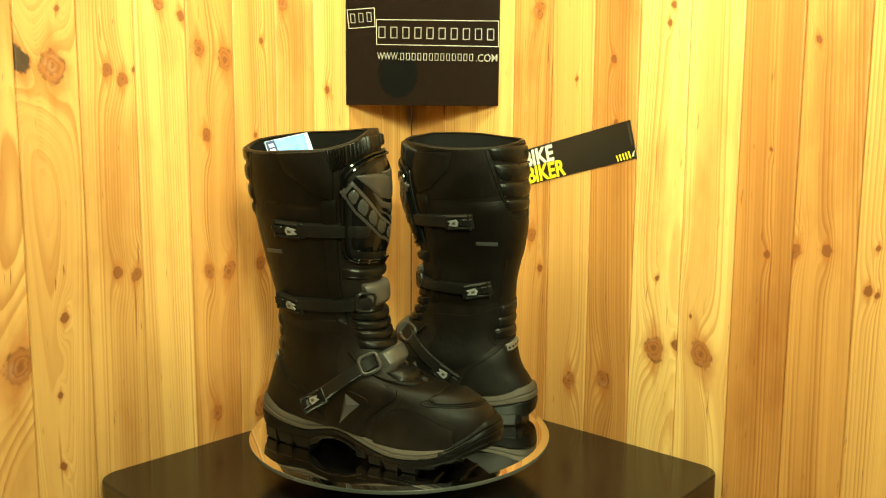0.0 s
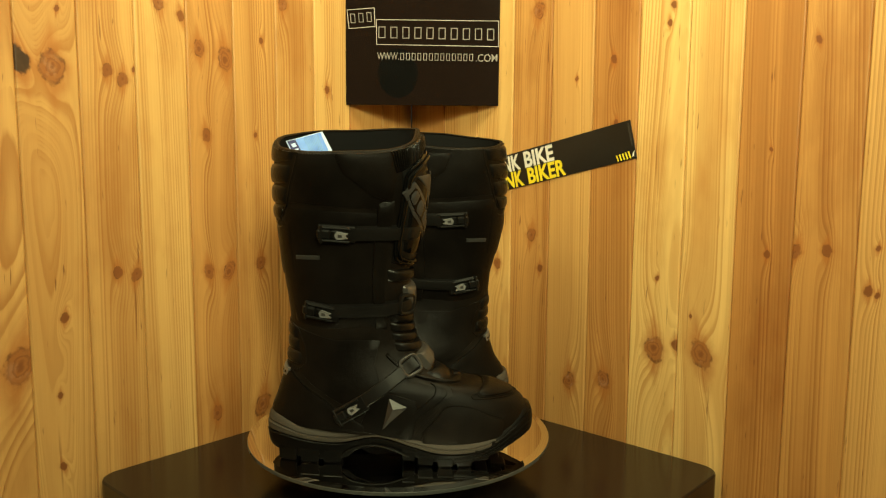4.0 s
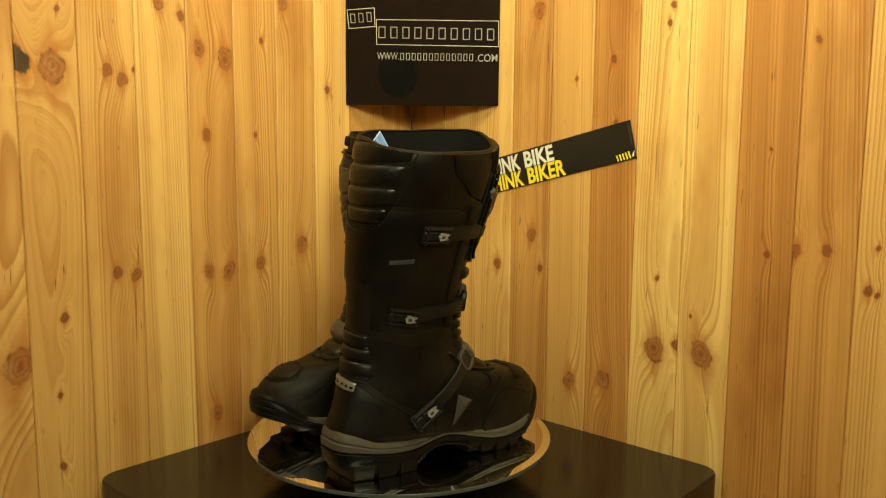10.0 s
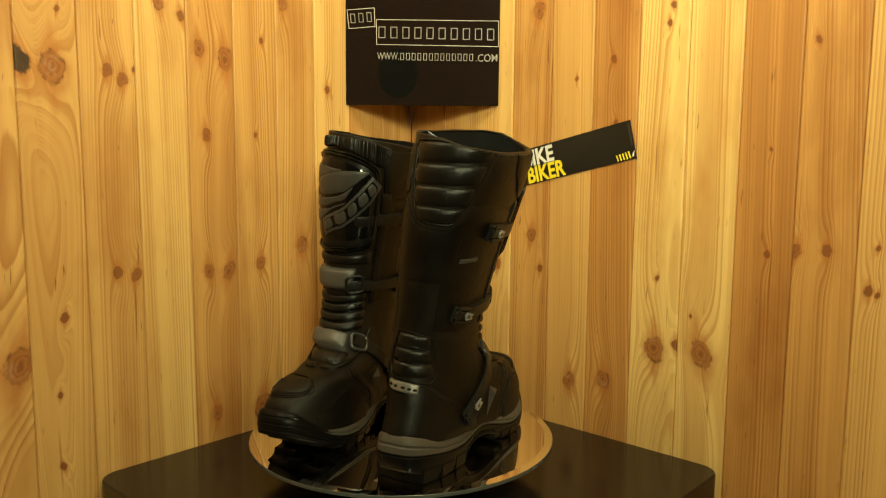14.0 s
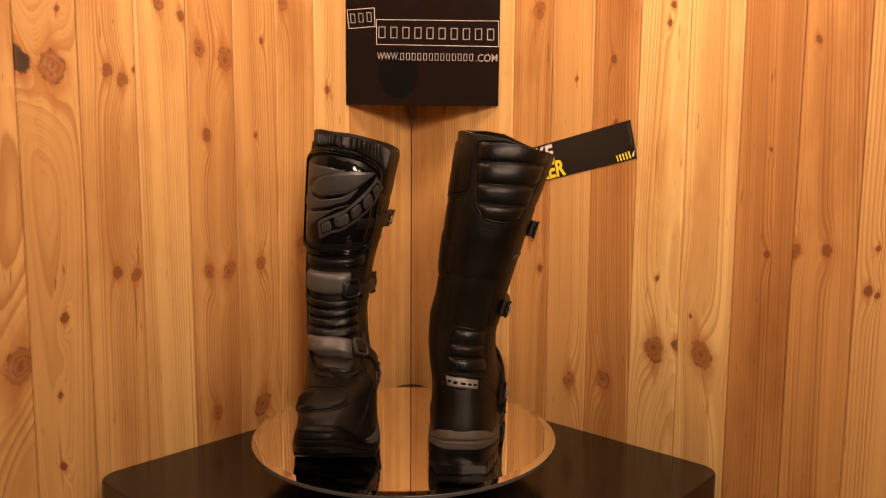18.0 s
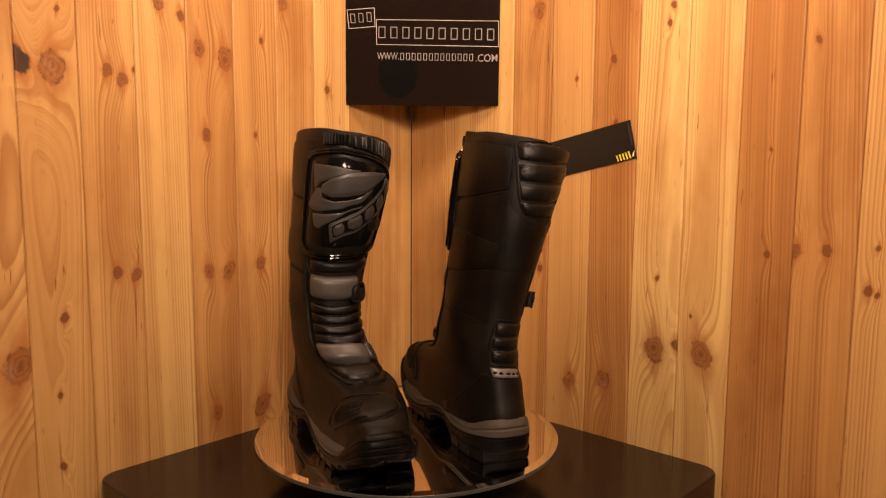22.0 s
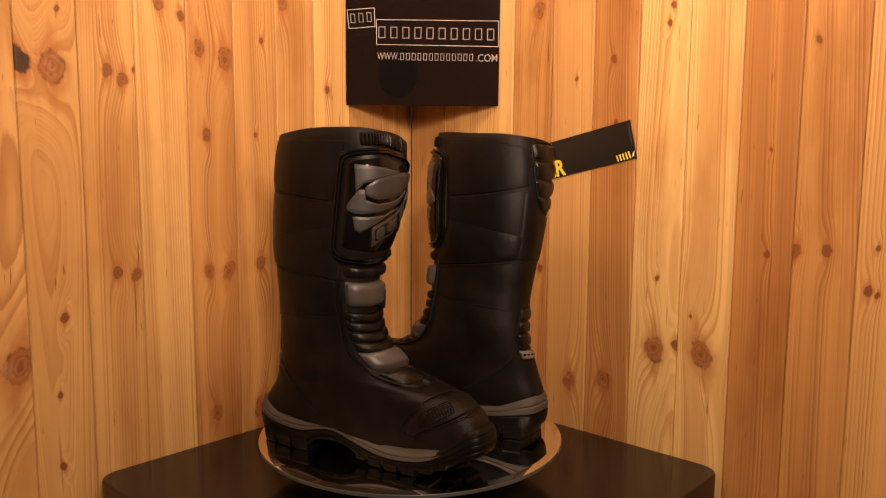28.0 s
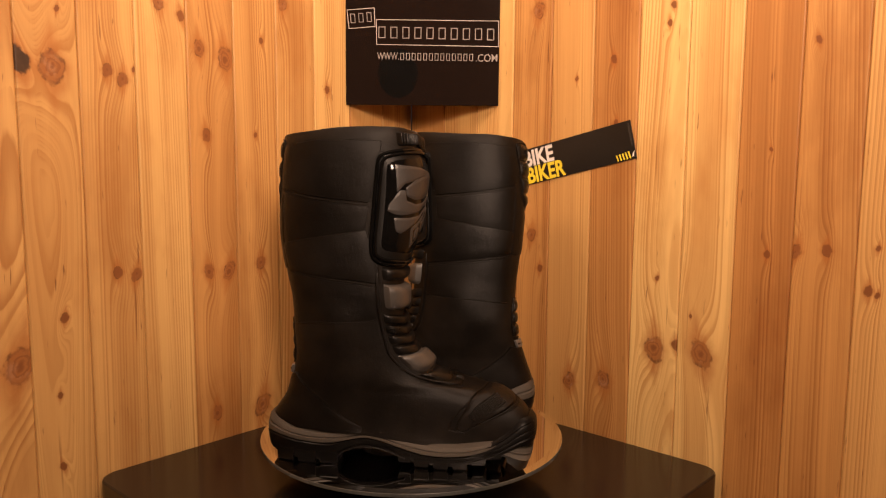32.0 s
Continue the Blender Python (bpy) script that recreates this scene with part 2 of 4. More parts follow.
def empty(name, label, category, m, group=""):
    ob = new(name)
    ob.matrix_basis = m
    return tagged(ob, label, category, group)


def box(bm, x0, y0, z0, x1, y1, z1, bevel=0.0, m=None, segments=1):
    vs = bmesh.ops.create_cube(bm, size=1.0)["verts"]
    for v in vs:
        v.co = Vector((x0 + (v.co.x + 0.5) * (x1 - x0), y0 + (v.co.y + 0.5) * (y1 - y0), z0 + (v.co.z + 0.5) * (z1 - z0)))
    if bevel:
        es = list({e for v in vs for e in v.link_edges})
        r = bmesh.ops.bevel(bm, geom=es, offset=bevel, segments=segments, profile=0.5, affect="EDGES")
        vs = list({v for f in r["faces"] for v in f.verts} | {v for v in vs if v.is_valid})
    if m:
        for v in vs:
            v.co = m @ v.co
    return vs


def loft(bm, rings, closed=True, cap0=False, cap1=False):
    rows = [[bm.verts.new(p) for p in r] for r in rings]
    n = len(rows[0])
    for a, b in zip(rows, rows[1:]):
        for i in range(n if closed else n - 1):
            j = (i + 1) % n
            bm.faces.new((a[i], a[j], b[j], b[i]))
    if cap0:
        bm.faces.new(rows[0][::-1])
    if cap1:
        bm.faces.new(rows[-1])
    return rows


def slab(bm, pts, z0, z1, m=None):
    """A flat plate from an outline."""
    rows = loft(bm, [[(x, y, z0) for x, y in pts], [(x, y, z1) for x, y in pts]], True, True, True)
    if m:
        for r in rows:
            for v in r:
                v.co = m @ v.co
    return rows


def words(text, height, x0, x1, y, mat, parent, z=0.0003, bold=0.0):
    """Flat lettering of a given height between x0 and x1."""
    cu = bpy.data.curves.new("lettering", "FONT")
    cu.body, cu.size, cu.extrude, cu.offset = text, 0.033, 0.0001, bold
    tmp = bpy.data.objects.new("lettering", cu)
    scene.collection.objects.link(tmp)
    me = bpy.data.meshes.new_from_object(tmp.evaluated_get(bpy.context.evaluated_depsgraph_get()))
    bpy.data.objects.remove(tmp)
    a, c = min(v.co.x for v in me.vertices), max(v.co.x for v in me.vertices)
    low, high = min(v.co.y for v in me.vertices), max(v.co.y for v in me.vertices)
    for v in me.vertices:
        v.co = (x0 + (v.co.x - a) * (x1 - x0) / (c - a), y + (v.co.y - low) * height / (high - low), z + v.co.z)
    me.materials.clear()
    me.materials.append(mat)
    ob = new("lettering", me)
    ob.parent = parent
    return ob


def smooth_table(x, table):
    """Monotone-ish cubic through the table."""
    n = len(table)
    if x <= table[0][0]:
        return table[0][1]
    if x >= table[-1][0]:
        return table[-1][1]
    i = next(k for k in range(n - 1) if x <= table[k + 1][0])
    (a, p), (b, q) = table[i], table[i + 1]
    s0 = (q - table[i - 1][1]) / (b - table[i - 1][0]) if i else (q - p) / (b - a)
    s1 = (table[i + 2][1] - p) / (table[i + 2][0] - a) if i + 2 < n else (q - p) / (b - a)
    h = b - a
    f = (x - a) / h
    return (p * (1 + 2 * f) * (1 - f) ** 2 + s0 * h * f * (1 - f) ** 2 + q * f * f * (3 - 2 * f) - s1 * h * f * f * (1 - f))


# ---- the room ----
CORNER = Vector((-0.01088, 0.41875, 0.0))
ALONG_L = Vector((-0.67226, -0.74032, 0.0))
ALONG_R = Vector((0.74032, -0.67226, 0.0))
PITCH, ROOM, HIGH = 0.07445, 4.40, 2.40


def wall_frame(along, flip):
    """x along the wall away from the corner, y out of the wall into the room, z up."""
    n = Vector((-along.y, along.x, 0)) * (1 if flip else -1)
    return Matrix(((along.x, n.x, 0, CORNER.x), (along.y, n.y, 0, CORNER.y), (0, 0, 1, 0), (0, 0, 0, 1)))


WALL_L, WALL_R = wall_frame(ALONG_L, True), wall_frame(ALONG_R, False)
FAR = WALL_L @ Vector((ROOM, 0, 0)) + (WALL_R @ Vector((ROOM, 0, 0))) - CORNER


def plain_wall(name, a, b, mat, label, n):
    bm = bmesh.new()
    lo = [(*a.xy, 0), (*b.xy, 0), (*(b + n * 0.1).xy, 0), (*(a + n * 0.1).xy, 0)]
    loft(bm, [lo, [(x, y, HIGH) for x, y, _ in lo]], True, True, True)
    return tagged(mesh_object(name, bm, mat), label, "wall", kind="structure")


def horizontal(name, z0, z1, mat, label, cat):
    bm = bmesh.new()
    c = [CORNER, WALL_R @ Vector((ROOM, 0, 0)), FAR, WALL_L @ Vector((ROOM, 0, 0))]
    mid = sum(c, Vector()) / 4
    c = [p + (p - mid) * 0.08 for p in c]
    loft(bm, [[(p.x, p.y, z0) for p in c], [(p.x, p.y, z1) for p in c]], True, True, True)
    return tagged(mesh_object(name, bm, mat), label, cat, kind="structure")


OUT_L = -(WALL_L.to_3x3() @ Vector((0, 1, 0)))
OUT_R = -(WALL_R.to_3x3() @ Vector((0, 1, 0)))
wall_left = plain_wall("wall_left", CORNER + OUT_L * 0.024, WALL_L @ Vector((ROOM, 0, 0)) + OUT_L * 0.024, PLASTER, "wall clad in upright varnished knotty pine boards", OUT_L)
wall_right = plain_wall("wall_right", CORNER + OUT_R * 0.024, WALL_R @ Vector((ROOM, 0, 0)) + OUT_R * 0.024, PLASTER, "wall clad in upright varnished knotty pine boards", OUT_R)
plain_wall("wall_back", WALL_L @ Vector((ROOM, 0, 0)), FAR, PLASTER, "plain painted wall behind the camera", -OUT_R)
plain_wall("wall_side", WALL_R @ Vector((ROOM, 0, 0)), FAR, PLASTER, "plain painted wall behind the camera", -OUT_L)
horizontal("floor", -0.1, 0.0, CARPET, "dark plain floor of the room", "floor")
horizontal("ceiling", HIGH, HIGH + 0.1, PLASTER, "plain painted ceiling of the room", "ceiling")

# knots: board, across it, height, radius
KNOTS_L = [(2, .0487, 1.28, .005), (3, .0291, 1.03, .0105), (3, .0597, 1.403, .008), (4, .0255, 1.344, .0035), (4, .034, 1.01, .008),
           (4, .0365, .785, .013), (4, .0392, 1.204, .003), (5, .0138, 1.312, .012), (5, .0165, 1.003, .01), (5, .0423, .791, .008),
           (5, .0475, 1.202, .007), (5, .0494, 1.006, .008), (5, .055, 1.323, .0085), (6, .0066, 1.364, .006), (6, .0391, 1.377, .0075),
           (7, .0023, 1.286, .003), (7, .0099, 1.014, .007), (7, .0182, 1.272, .0072), (7, .0355, 1.019, .0062), (7, .0379, 1.282, .0068),
           (8, .023, 1.351, .003), (8, .0319, 1.281, .015), (8, .0322, .968, .005), (8, .0428, .869, .0032), (8, .0433, .775, .004),
           (8, .0702, 1.287, -.0125), (9, .0143, .915, .019)]
KNOTS_R = [(2, .0478, .997, .007), (3, .0419, 1.05, .008), (3, .0481, 1.4, .01), (3, .0599, .997, .005), (4, .0461, 1.292, .003),
           (4, .0466, .824, .01), (5, .0329, .837, .011), (5, .0342, 1.316, .005), (5, .0404, 1.225, .004), (6, .0401, .901, .0142),
           (6, .0409, 1.004, .003), (6, .0448, 1.359, .0035), (6, .0495, 1.383, .004), (6, .0727, .912, .006), (7, .0189, .956, .0022),
           (7, .0362, .905, .0152), (8, .0417, 1.187, .0022), (8, .0436, 1.052, .004), (9, .004, 1.058, .007), (9, .0168, 1.319, .004),
           (9, .0411, 1.063, .006), (10, .0162, 1.019, .005), (10, .0236, 1.071, .003), (10, .0262, 1.015, .003)]
TONES_L = [0.60, 0.62, 0.74, 0.54, 0.42, 0.30, 0.70, 0.50, 0.62, 0.50]
TONES_R = [0.60, 0.62, 0.80, 0.32, 0.50, 0.22, 0.97, 0.92, 0.16, 0.24, 0.52]


def board_mesh(width, first=False):
    """A tongue-and-groove board with a V at its edges: x across, y proud, z up."""
    bm = bmesh.new()
    v, h = 0.0024, 0.0024
    left = [(0.0004, -0.022), (0.0004, -0.0016), (0.0014, 0.0)] if first else [(0.0001, -0.022), (0.0001, -h), (v * 0.45, -h * 0.3), (v, 0.0)]
    prof = left + [(width - v, 0.0), (width - v * 0.45, -h * 0.3), (width - 0.0001, -h), (width - 0.0001, -0.022)]
    loft(bm, [[(x, y, 0.0) for x, y in prof], [(x, y, HIGH) for x, y in prof]], True, True, True)
    bmesh.ops.recalc_face_normals(bm, faces=bm.faces[:])
    me = bpy.data.meshes.new("board")
    bm.to_mesh(me)
    bm.free()
    me.materials.append(PINE)
    return me


def clad(wall, m, first, knots, tones):
    full = board_mesh(PITCH)
    rng = random.Random(len(knots))
    k = 0
    while first + k * PITCH < ROOM - 0.001:
        x = first + k * PITCH
        me, start = full, x
        if k == 0:
            me, start = board_mesh(x + PITCH, True), 0.0
        ob = new("board", me)
        ob.parent = wall
        ob.matrix_basis = m @ pose(start, 0, 0)
        mine = [q for q in knots if q[0] == k][:6]
        if k >= len(tones):
            mine = [(k, rng.uniform(.01, .065), rng.uniform(0.2, 2.3), rng.uniform(.003, .01)) for _ in range(4)]
        for i in range(6):
            ob[f"k{i + 1}"] = (mine[i][1] + x - start, mine[i][2], mine[i][3]) if i < len(mine) else (0.03, -3.0 - i, 0.001)
        ob["tone"] = tones[k] if k < len(tones) else rng.uniform(0.25, 0.8)
        k += 1


# ---- table ----
def rounded_rect(x0, y0, x1, y1, r, n=8):
    pts = []
    for cx, cy, a in ((x1 - r, y1 - r, 0), (x0 + r, y1 - r, 90), (x0 + r, y0 + r, 180), (x1 - r, y0 + r, 270)):
        for i in range(n + 1):
            b = radians(a + 90 * i / n)
            pts.append((cx + r * math.cos(b), cy + r * math.sin(b)))
    return pts


TABLE_M = Matrix(((ALONG_L.x, ALONG_R.x, 0, CORNER.x), (ALONG_L.y, ALONG_R.y, 0, CORNER.y), (0, 0, 1, 0), (0, 0, 0, 1)))


def build_table():
    t = empty("side_table", "square black-brown side table with rounded corners, glossy top", "table", TABLE_M)
    bm = bmesh.new()
    e = 0.0025
    rings = []
    for grow, z in ((-e, 0.712), (0, 0.712 + e), (0, 0.75 - e), (-e * 0.3, 0.75 - e * 0.3), (-e, 0.75)):
        rings.append([(x, y, z) for x, y in rounded_rect(0.002 - grow, 0.002 - grow, 0.600 + grow, 0.604 + grow, 0.030 + grow)])
    loft(bm, rings, True, True, True)
    part("tabletop", bm, TABLE, t)
    for x in (0.03, 0.53):
        for y in (0.03, 0.53):
            bm = bmesh.new()
            box(bm, x, y, 0.0, x + 0.045, y + 0.045, 0.712, 0.003)
            part("leg", bm, TABLE, t)
    return t


build_table()

# ---- turntable ----
DISC_Z = 0.810
DISC_R = 0.200
moving = []


def build_turntable():
    base = empty("turntable_base", "round black turntable base standing on the table", "turntable", pose(0, 0, 0.75))
    bm = bmesh.new()
    n = 64
    prof = [(0.080, 0.0), (0.086, 0.002), (0.088, 0.010), (0.086, 0.034), (0.080, 0.038)]
    loft(bm, [[(r * math.cos(2 * math.pi * i / n), r * math.sin(2 * math.pi * i / n), z) for i in range(n)] for r, z in prof], True, True, True)
    part("housing", bm, PLASTIC, base, smooth=False)
    bm = bmesh.new()
    prof = [(0.070, 0.038), (0.070, 0.054)]
    loft(bm, [[(r * math.cos(2 * math.pi * i / n), r * math.sin(2 * math.pi * i / n), z) for i in range(n)] for r, z in prof], True, True, True)
    part("spindle_plate", bm, PLASTIC, base)
    plate = empty("mirror_plate", "round mirror disc with a bright edge under two boots", "mirror", pose(0, 0, DISC_Z))
    bm = bmesh.new()
    n = 128

    def ring(r, z):
        return [(r * math.cos(2 * math.pi * i / n), r * math.sin(2 * math.pi * i / n), z) for i in range(n)]
    loft(bm, [ring(DISC_R - 0.010, 0.0), ring(DISC_R - 0.0005, -0.0012)], True, True)
    part("mirror_face", bm, MIRROR, plate)
    bm = bmesh.new()
    loft(bm, [ring(DISC_R - 0.0005, -0.0013), ring(DISC_R, -0.002), ring(DISC_R, -0.0055), ring(DISC_R - 0.001, -0.006)], True, False, True)
    part("glass_edge", bm, EDGE, plate)
    moving.append((plate, 0.0089, 152.07, 0.0, DISC_Z))


build_turntable()


# ---- boots ----
# rings of the upper from sole to collar: rear x, rear z, front x, front z, half width behind, half width before
RINGS = [(-.1580, .040, .1570, .040, .040, .0510), (-.1565, .058, .1565, .055, .041, .0510), (-.1500, .075, .1500, .070, .042, .0490),
         (-.1450, .090, .1330, .0805, .043, .0460), (-.1415, .105, .1040, .0905, .0435, .0420), (-.1390, .120, .0730, .0955, .0435, .0400),
         (-.1380, .135, .0470, .1060, .0435, .0385), (-.1385, .152, .0270, .1220, .0435, .0375), (-.1395, .170, .0115, .1450, .0430, .0375),
         (-.1420, .198, .0040, .1720, .0430, .0380), (-.1455, .230, .0020, .2100, .0460, .0410), (-.1480, .268, .0070, .2550, .0510, .0440),
         (-.1500, .305, .0150, .2980, .0560, .0470), (-.1500, .345, .0200, .3420, .0590, .0490), (-.1460, .384, .0160, .3920, .0610, .0510)]
LAST = len(RINGS) - 1
COLUMNS = [[(i, r[k]) for i, r in enumerate(RINGS)] for k in range(6)]
LEANS = {"right": [(.09, .000), (.115, .004), (.148, .006), (.24, -.010), (.365, -.037), (.40, -.042)],
         "left": [(.09, .000), (.115, .006), (.162, .011), (.211, .010), (.31, -.006), (.40, -.016)]}


def inward(x):
    """The toe swings towards the inner side of the foot."""
    return 0.0200 * (max(0.0, x - 0.045) / 0.115) ** 2


# each foot is set a little askew under its shaft: shift in x and y, and swing
SET = {"right": (-.0074, .0031, -.026), "left": (.0012, 0.0, -.105)}


def askew(x, y, z, side):
    f = min(1.0, max(0.0, (0.20 - z) / 0.11))
    f = f * f * (3 - 2 * f)
    sx, sy, k = SET[side]
    return x + sx * f, y + (sy + k * x) * f


# how far the lower edge of the upper hangs down towards the sole
HANG = [(-.17, .0), (-.13, .004), (-.06, .006), (-.026, .005), (.012, .012), (.060, .018), (.108, .014), (.140, .003), (.17, .0)]
DIP = {"right": 0.021, "left": 0.013}


def surf_at(th, row, w, side):
    """A point of the upper; th 0 is the front, -90 degrees the buckled outer face."""
    xr, zr, xf, zf, hr, hf = row
    c, s = math.cos(th), math.sin(th)
    boxy = min(1.0, max(0.0, (w - 5.5) / 2.5)) if c > 0 else 0.0
    if c > 0:
        c = c ** (1 - 0.24 * boxy)
    u = (1 + c) / 2
    x = xr + (xf - xr) * u
    z = zr + (zf - zr) * u
    p = 0.62 + 0.2 * min(1.0, w / 6) - 0.16 * boxy
    q = math.copysign(abs(s) ** p, s)
    hw = hr + (hf - hr) * u
    y = hw * q + smooth_table(z, LEANS[side]) + inward(x)
    if q > 0:
        # the inner ankle bone
        y += 0.0045 * math.exp(-((x + 0.068) / 0.026) ** 2 - ((z - 0.172) / 0.024) ** 2) * q
    if w > 11.5:
        z += (0.007 if q > 0 else DIP[side]) * q * ((w - 11.5) / 2.5) ** 1.5
    if w > 12.6:
        # the collar is worn a little uneven
        k = ((w - 12.6) / 1.4) ** 2 * (1 if side == "right" else -1)
        z += k * (0.0009 * math.sin(3 * th + 0.8) + 0.0003 * math.sin(7 * th))
        x += k * 0.0006 * math.sin(5 * th)
    if side == "left" and c < 0:
        f = min(1.0, max(0.0, (z - 0.045) / 0.03)) * min(1.0, max(0.0, (0.27 - z) / 0.07))
        x += 0.010 * f * (1 - u) ** 2
    if z < 0.085:
        z -= smooth_table(x, HANG) * (1 - (z - 0.04) / 0.045)
    x, y = askew(x, y, z, side)
    return Vector((x, y if side == "right" else -y, z))


def surf(th, w, off, side):
    row = spread(w)
    p = surf_at(th, row, w, side)
    if off == 0:
        return p
    e = 0.02
    a = surf_at(th + e, row, w, side) - surf_at(th - e, row, w, side)
    w0, w1 = max(0, w - e), min(LAST, w + e)
    b = surf_at(th, spread(w1), w1, side) - surf_at(th, spread(w0), w0, side)
    n = a.cross(b).normalized() * (1 if side == "right" else -1)
    return p + n * off


def level(th, z, side):
    """The ring parameter at which the upper reaches the height z at the bearing th."""
    lo, hi = 0.0, float(LAST)
    for _ in range(18):
        mid = (lo + hi) / 2
        if surf_at(th, spread(mid), mid, side).z < z:
            lo = mid
        else:
            hi = mid
    return (lo + hi) / 2


def build_rows():
    out = []
    for i in range(LAST * 20 + 1):
        out.append([smooth_table(i / 20, c) for c in COLUMNS])
    return out


ROWS = build_rows()


def spread(w):
    k = min(max(w, 0.0) * 20, LAST * 20 - 0.001)
    i = int(k)
    f = k - i
    return [a + (b - a) * f for a, b in zip(ROWS[i], ROWS[i + 1])]


def along(pts, f):
    """The point a share f along a list of (bearing, height)."""
    k = f * (len(pts) - 1)
    i = min(int(k), len(pts) - 2)
    g = k - i
    a, b = pts[i], pts[i + 1]
    return a[0] + (b[0] - a[0]) * g, a[1] + (b[1] - a[1]) * g


def flowing(pts):
    """The same line with its corners smoothed."""
    out = []
    n = len(pts)
    for i in range(n - 1):
        p0, p1, p2, p3 = pts[max(0, i - 1)], pts[i], pts[i + 1], pts[min(n - 1, i + 2)]
        for k in range(4):
            f = k / 4
            out.append(tuple(0.5 * (2 * b + (c - a) * f + (2 * a - 5 * b + 4 * c - d) * f * f + (3 * b - a - 3 * c + d) * f ** 3) for a, b, c, d in zip(p0, p1, p2, p3)))
    return out + [pts[-1]]


def steps(n, sharp):
    """Shares from 0 to 1, with close pairs at the ends for crisp edges."""
    return [0.0, sharp] + [sharp + (1 - 2 * sharp) * i / n for i in range(1, n)] + [1 - sharp, 1.0]


def strip(top, low, side, h, n=12, m=6, ku=24.0, kv=24.0, base=0.0, wave=0.0, waves=0, ridge=0, crisp=1.0):
    """A raised piece of the upper between two lines of (bearing, height), rounded off towards its edges."""
    bm = bmesh.new()
    grid = []
    for fu in steps(n, crisp * (0.04 if ku > 6 else 0.08)):
        a, b = along(top, fu), along(low, fu)
        line = []
        for fv in steps(m, crisp * (0.07 if kv > 6 else 0.10)):
            th, z = radians(a[0] + (b[0] - a[0]) * fv), a[1] + (b[1] - a[1]) * fv
            rim = max(0.0, 1 - abs(2 * fu - 1) ** ku) ** 0.5 * max(0.0, 1 - abs(2 * fv - 1) ** kv) ** 0.5
            o = -0.0012 + (h + 0.0012) * rim + base
            if waves:
                o += wave * rim * abs(math.sin(math.pi * waves * fu))
            if ridge:
                o += 0.0009 * rim * (int(fv * ridge * 2) % 2)
            line.append(bm.verts.new(surf(th, level(th, z, side), o, side)))
        grid.append(line)
    for p, q in zip(grid, grid[1:]):
        for i in range(len(p) - 1):
            bm.faces.new((p[i], p[i + 1], q[i + 1], q[i]))
    return bm


def seat(th, z, off, side, roll=0.0):
    """A frame on the upper: x forwards along it, y up, z outwards."""
    th = radians(th)
    w = level(th, z, side)
    p = surf(th, w, off, side)
    e = 0.02
    fwd = surf_at(th + e, spread(w), w, side) - surf_at(th - e, spread(w), w, side)
    n = (surf(th, w, 0.01, side) - surf(th, w, 0, side)).normalized()
    if fwd.x < 0:
        fwd = -fwd
    fwd = (fwd - n * fwd.dot(n)).normalized()
    up = n.cross(fwd)
    if up.z < 0:
        up = -up
    m = Matrix(((fwd.x, up.x, n.x, p.x), (fwd.y, up.y, n.y, p.y), (fwd.z, up.z, n.z, p.z), (0, 0, 0, 1)))
    return m @ pose(0, 0, 0, 0, 0, roll)


def stitches(lines, side, off=0.0007, gap=0.0042):
    bm = bmesh.new()
    for pts in lines:
        dense = []
        for i in range(161):
            th, z = along(pts, i / 160)
            dense.append((th, z))
        p3 = [surf(radians(a), level(radians(a), z, side), off, side) for a, z in dense]
        run = 0.0
        last = p3[0]
        for k in range(1, 161):
            run += (p3[k] - last).length
            last = p3[k]
            if run >= gap:
                run = 0.0
                d = (p3[k] - p3[k - 1]).normalized()
                n = (surf(radians(dense[k][0]), level(radians(dense[k][0]), dense[k][1], side), 0.01, side) - p3[k]).normalized()
                q = d.cross(n)
                a, b = p3[k] - d * 0.0015, p3[k] + d * 0.0015
                vs = [bm.verts.new(v) for v in (a + q * 0.0005, b + q * 0.0005, b - q * 0.0005, a - q * 0.0005)]
                vt = [bm.verts.new(v.co + n * 0.0006) for v in vs]
                bm.faces.new(vt)
                for i in range(4):
                    j = (i + 1) % 4
                    bm.faces.new((vs[i], vs[j], vt[j], vt[i]))
    return bm


# the sole: length, heights along it and half widths
HEEL, TOE = -0.1625, 0.1613
SOLE_TOP = [(-.17, .0575), (-.150, .0510), (-.130, .0420), (-.096, .0380), (-.061, .0385), (-.026, .041), (.012, .0325), (.058, .0265), (.108, .0315), (.140, .0445), (.155, .056), (.17, .062)]
SOLE_MID = [(-.17, .0350), (-.145, .0320), (-.110, .0270), (-.078, .0260), (-.033, .034), (.008, .024), (.041, .0165), (.092, .0195), (.130, .0345), (.150, .047), (.17, .052)]
SOLE_LOW = [(-.17, .016), (-.150, .010), (-.125, .0045), (-.074, .0055), (-.061, .0155), (-.040, .0215), (-.014, .0195), (.010, .011), (.030, .0065), (.070, .0040), (.118, .0155), (.145, .026), (.17, .034)]
SOLE_WIDE = [(-.17, .0460), (-.12, .0475), (-.07, .0455), (-.03, .044), (.02, .049), (.07, .0545), (.11, .0535), (.14, .048), (.17, .044)]


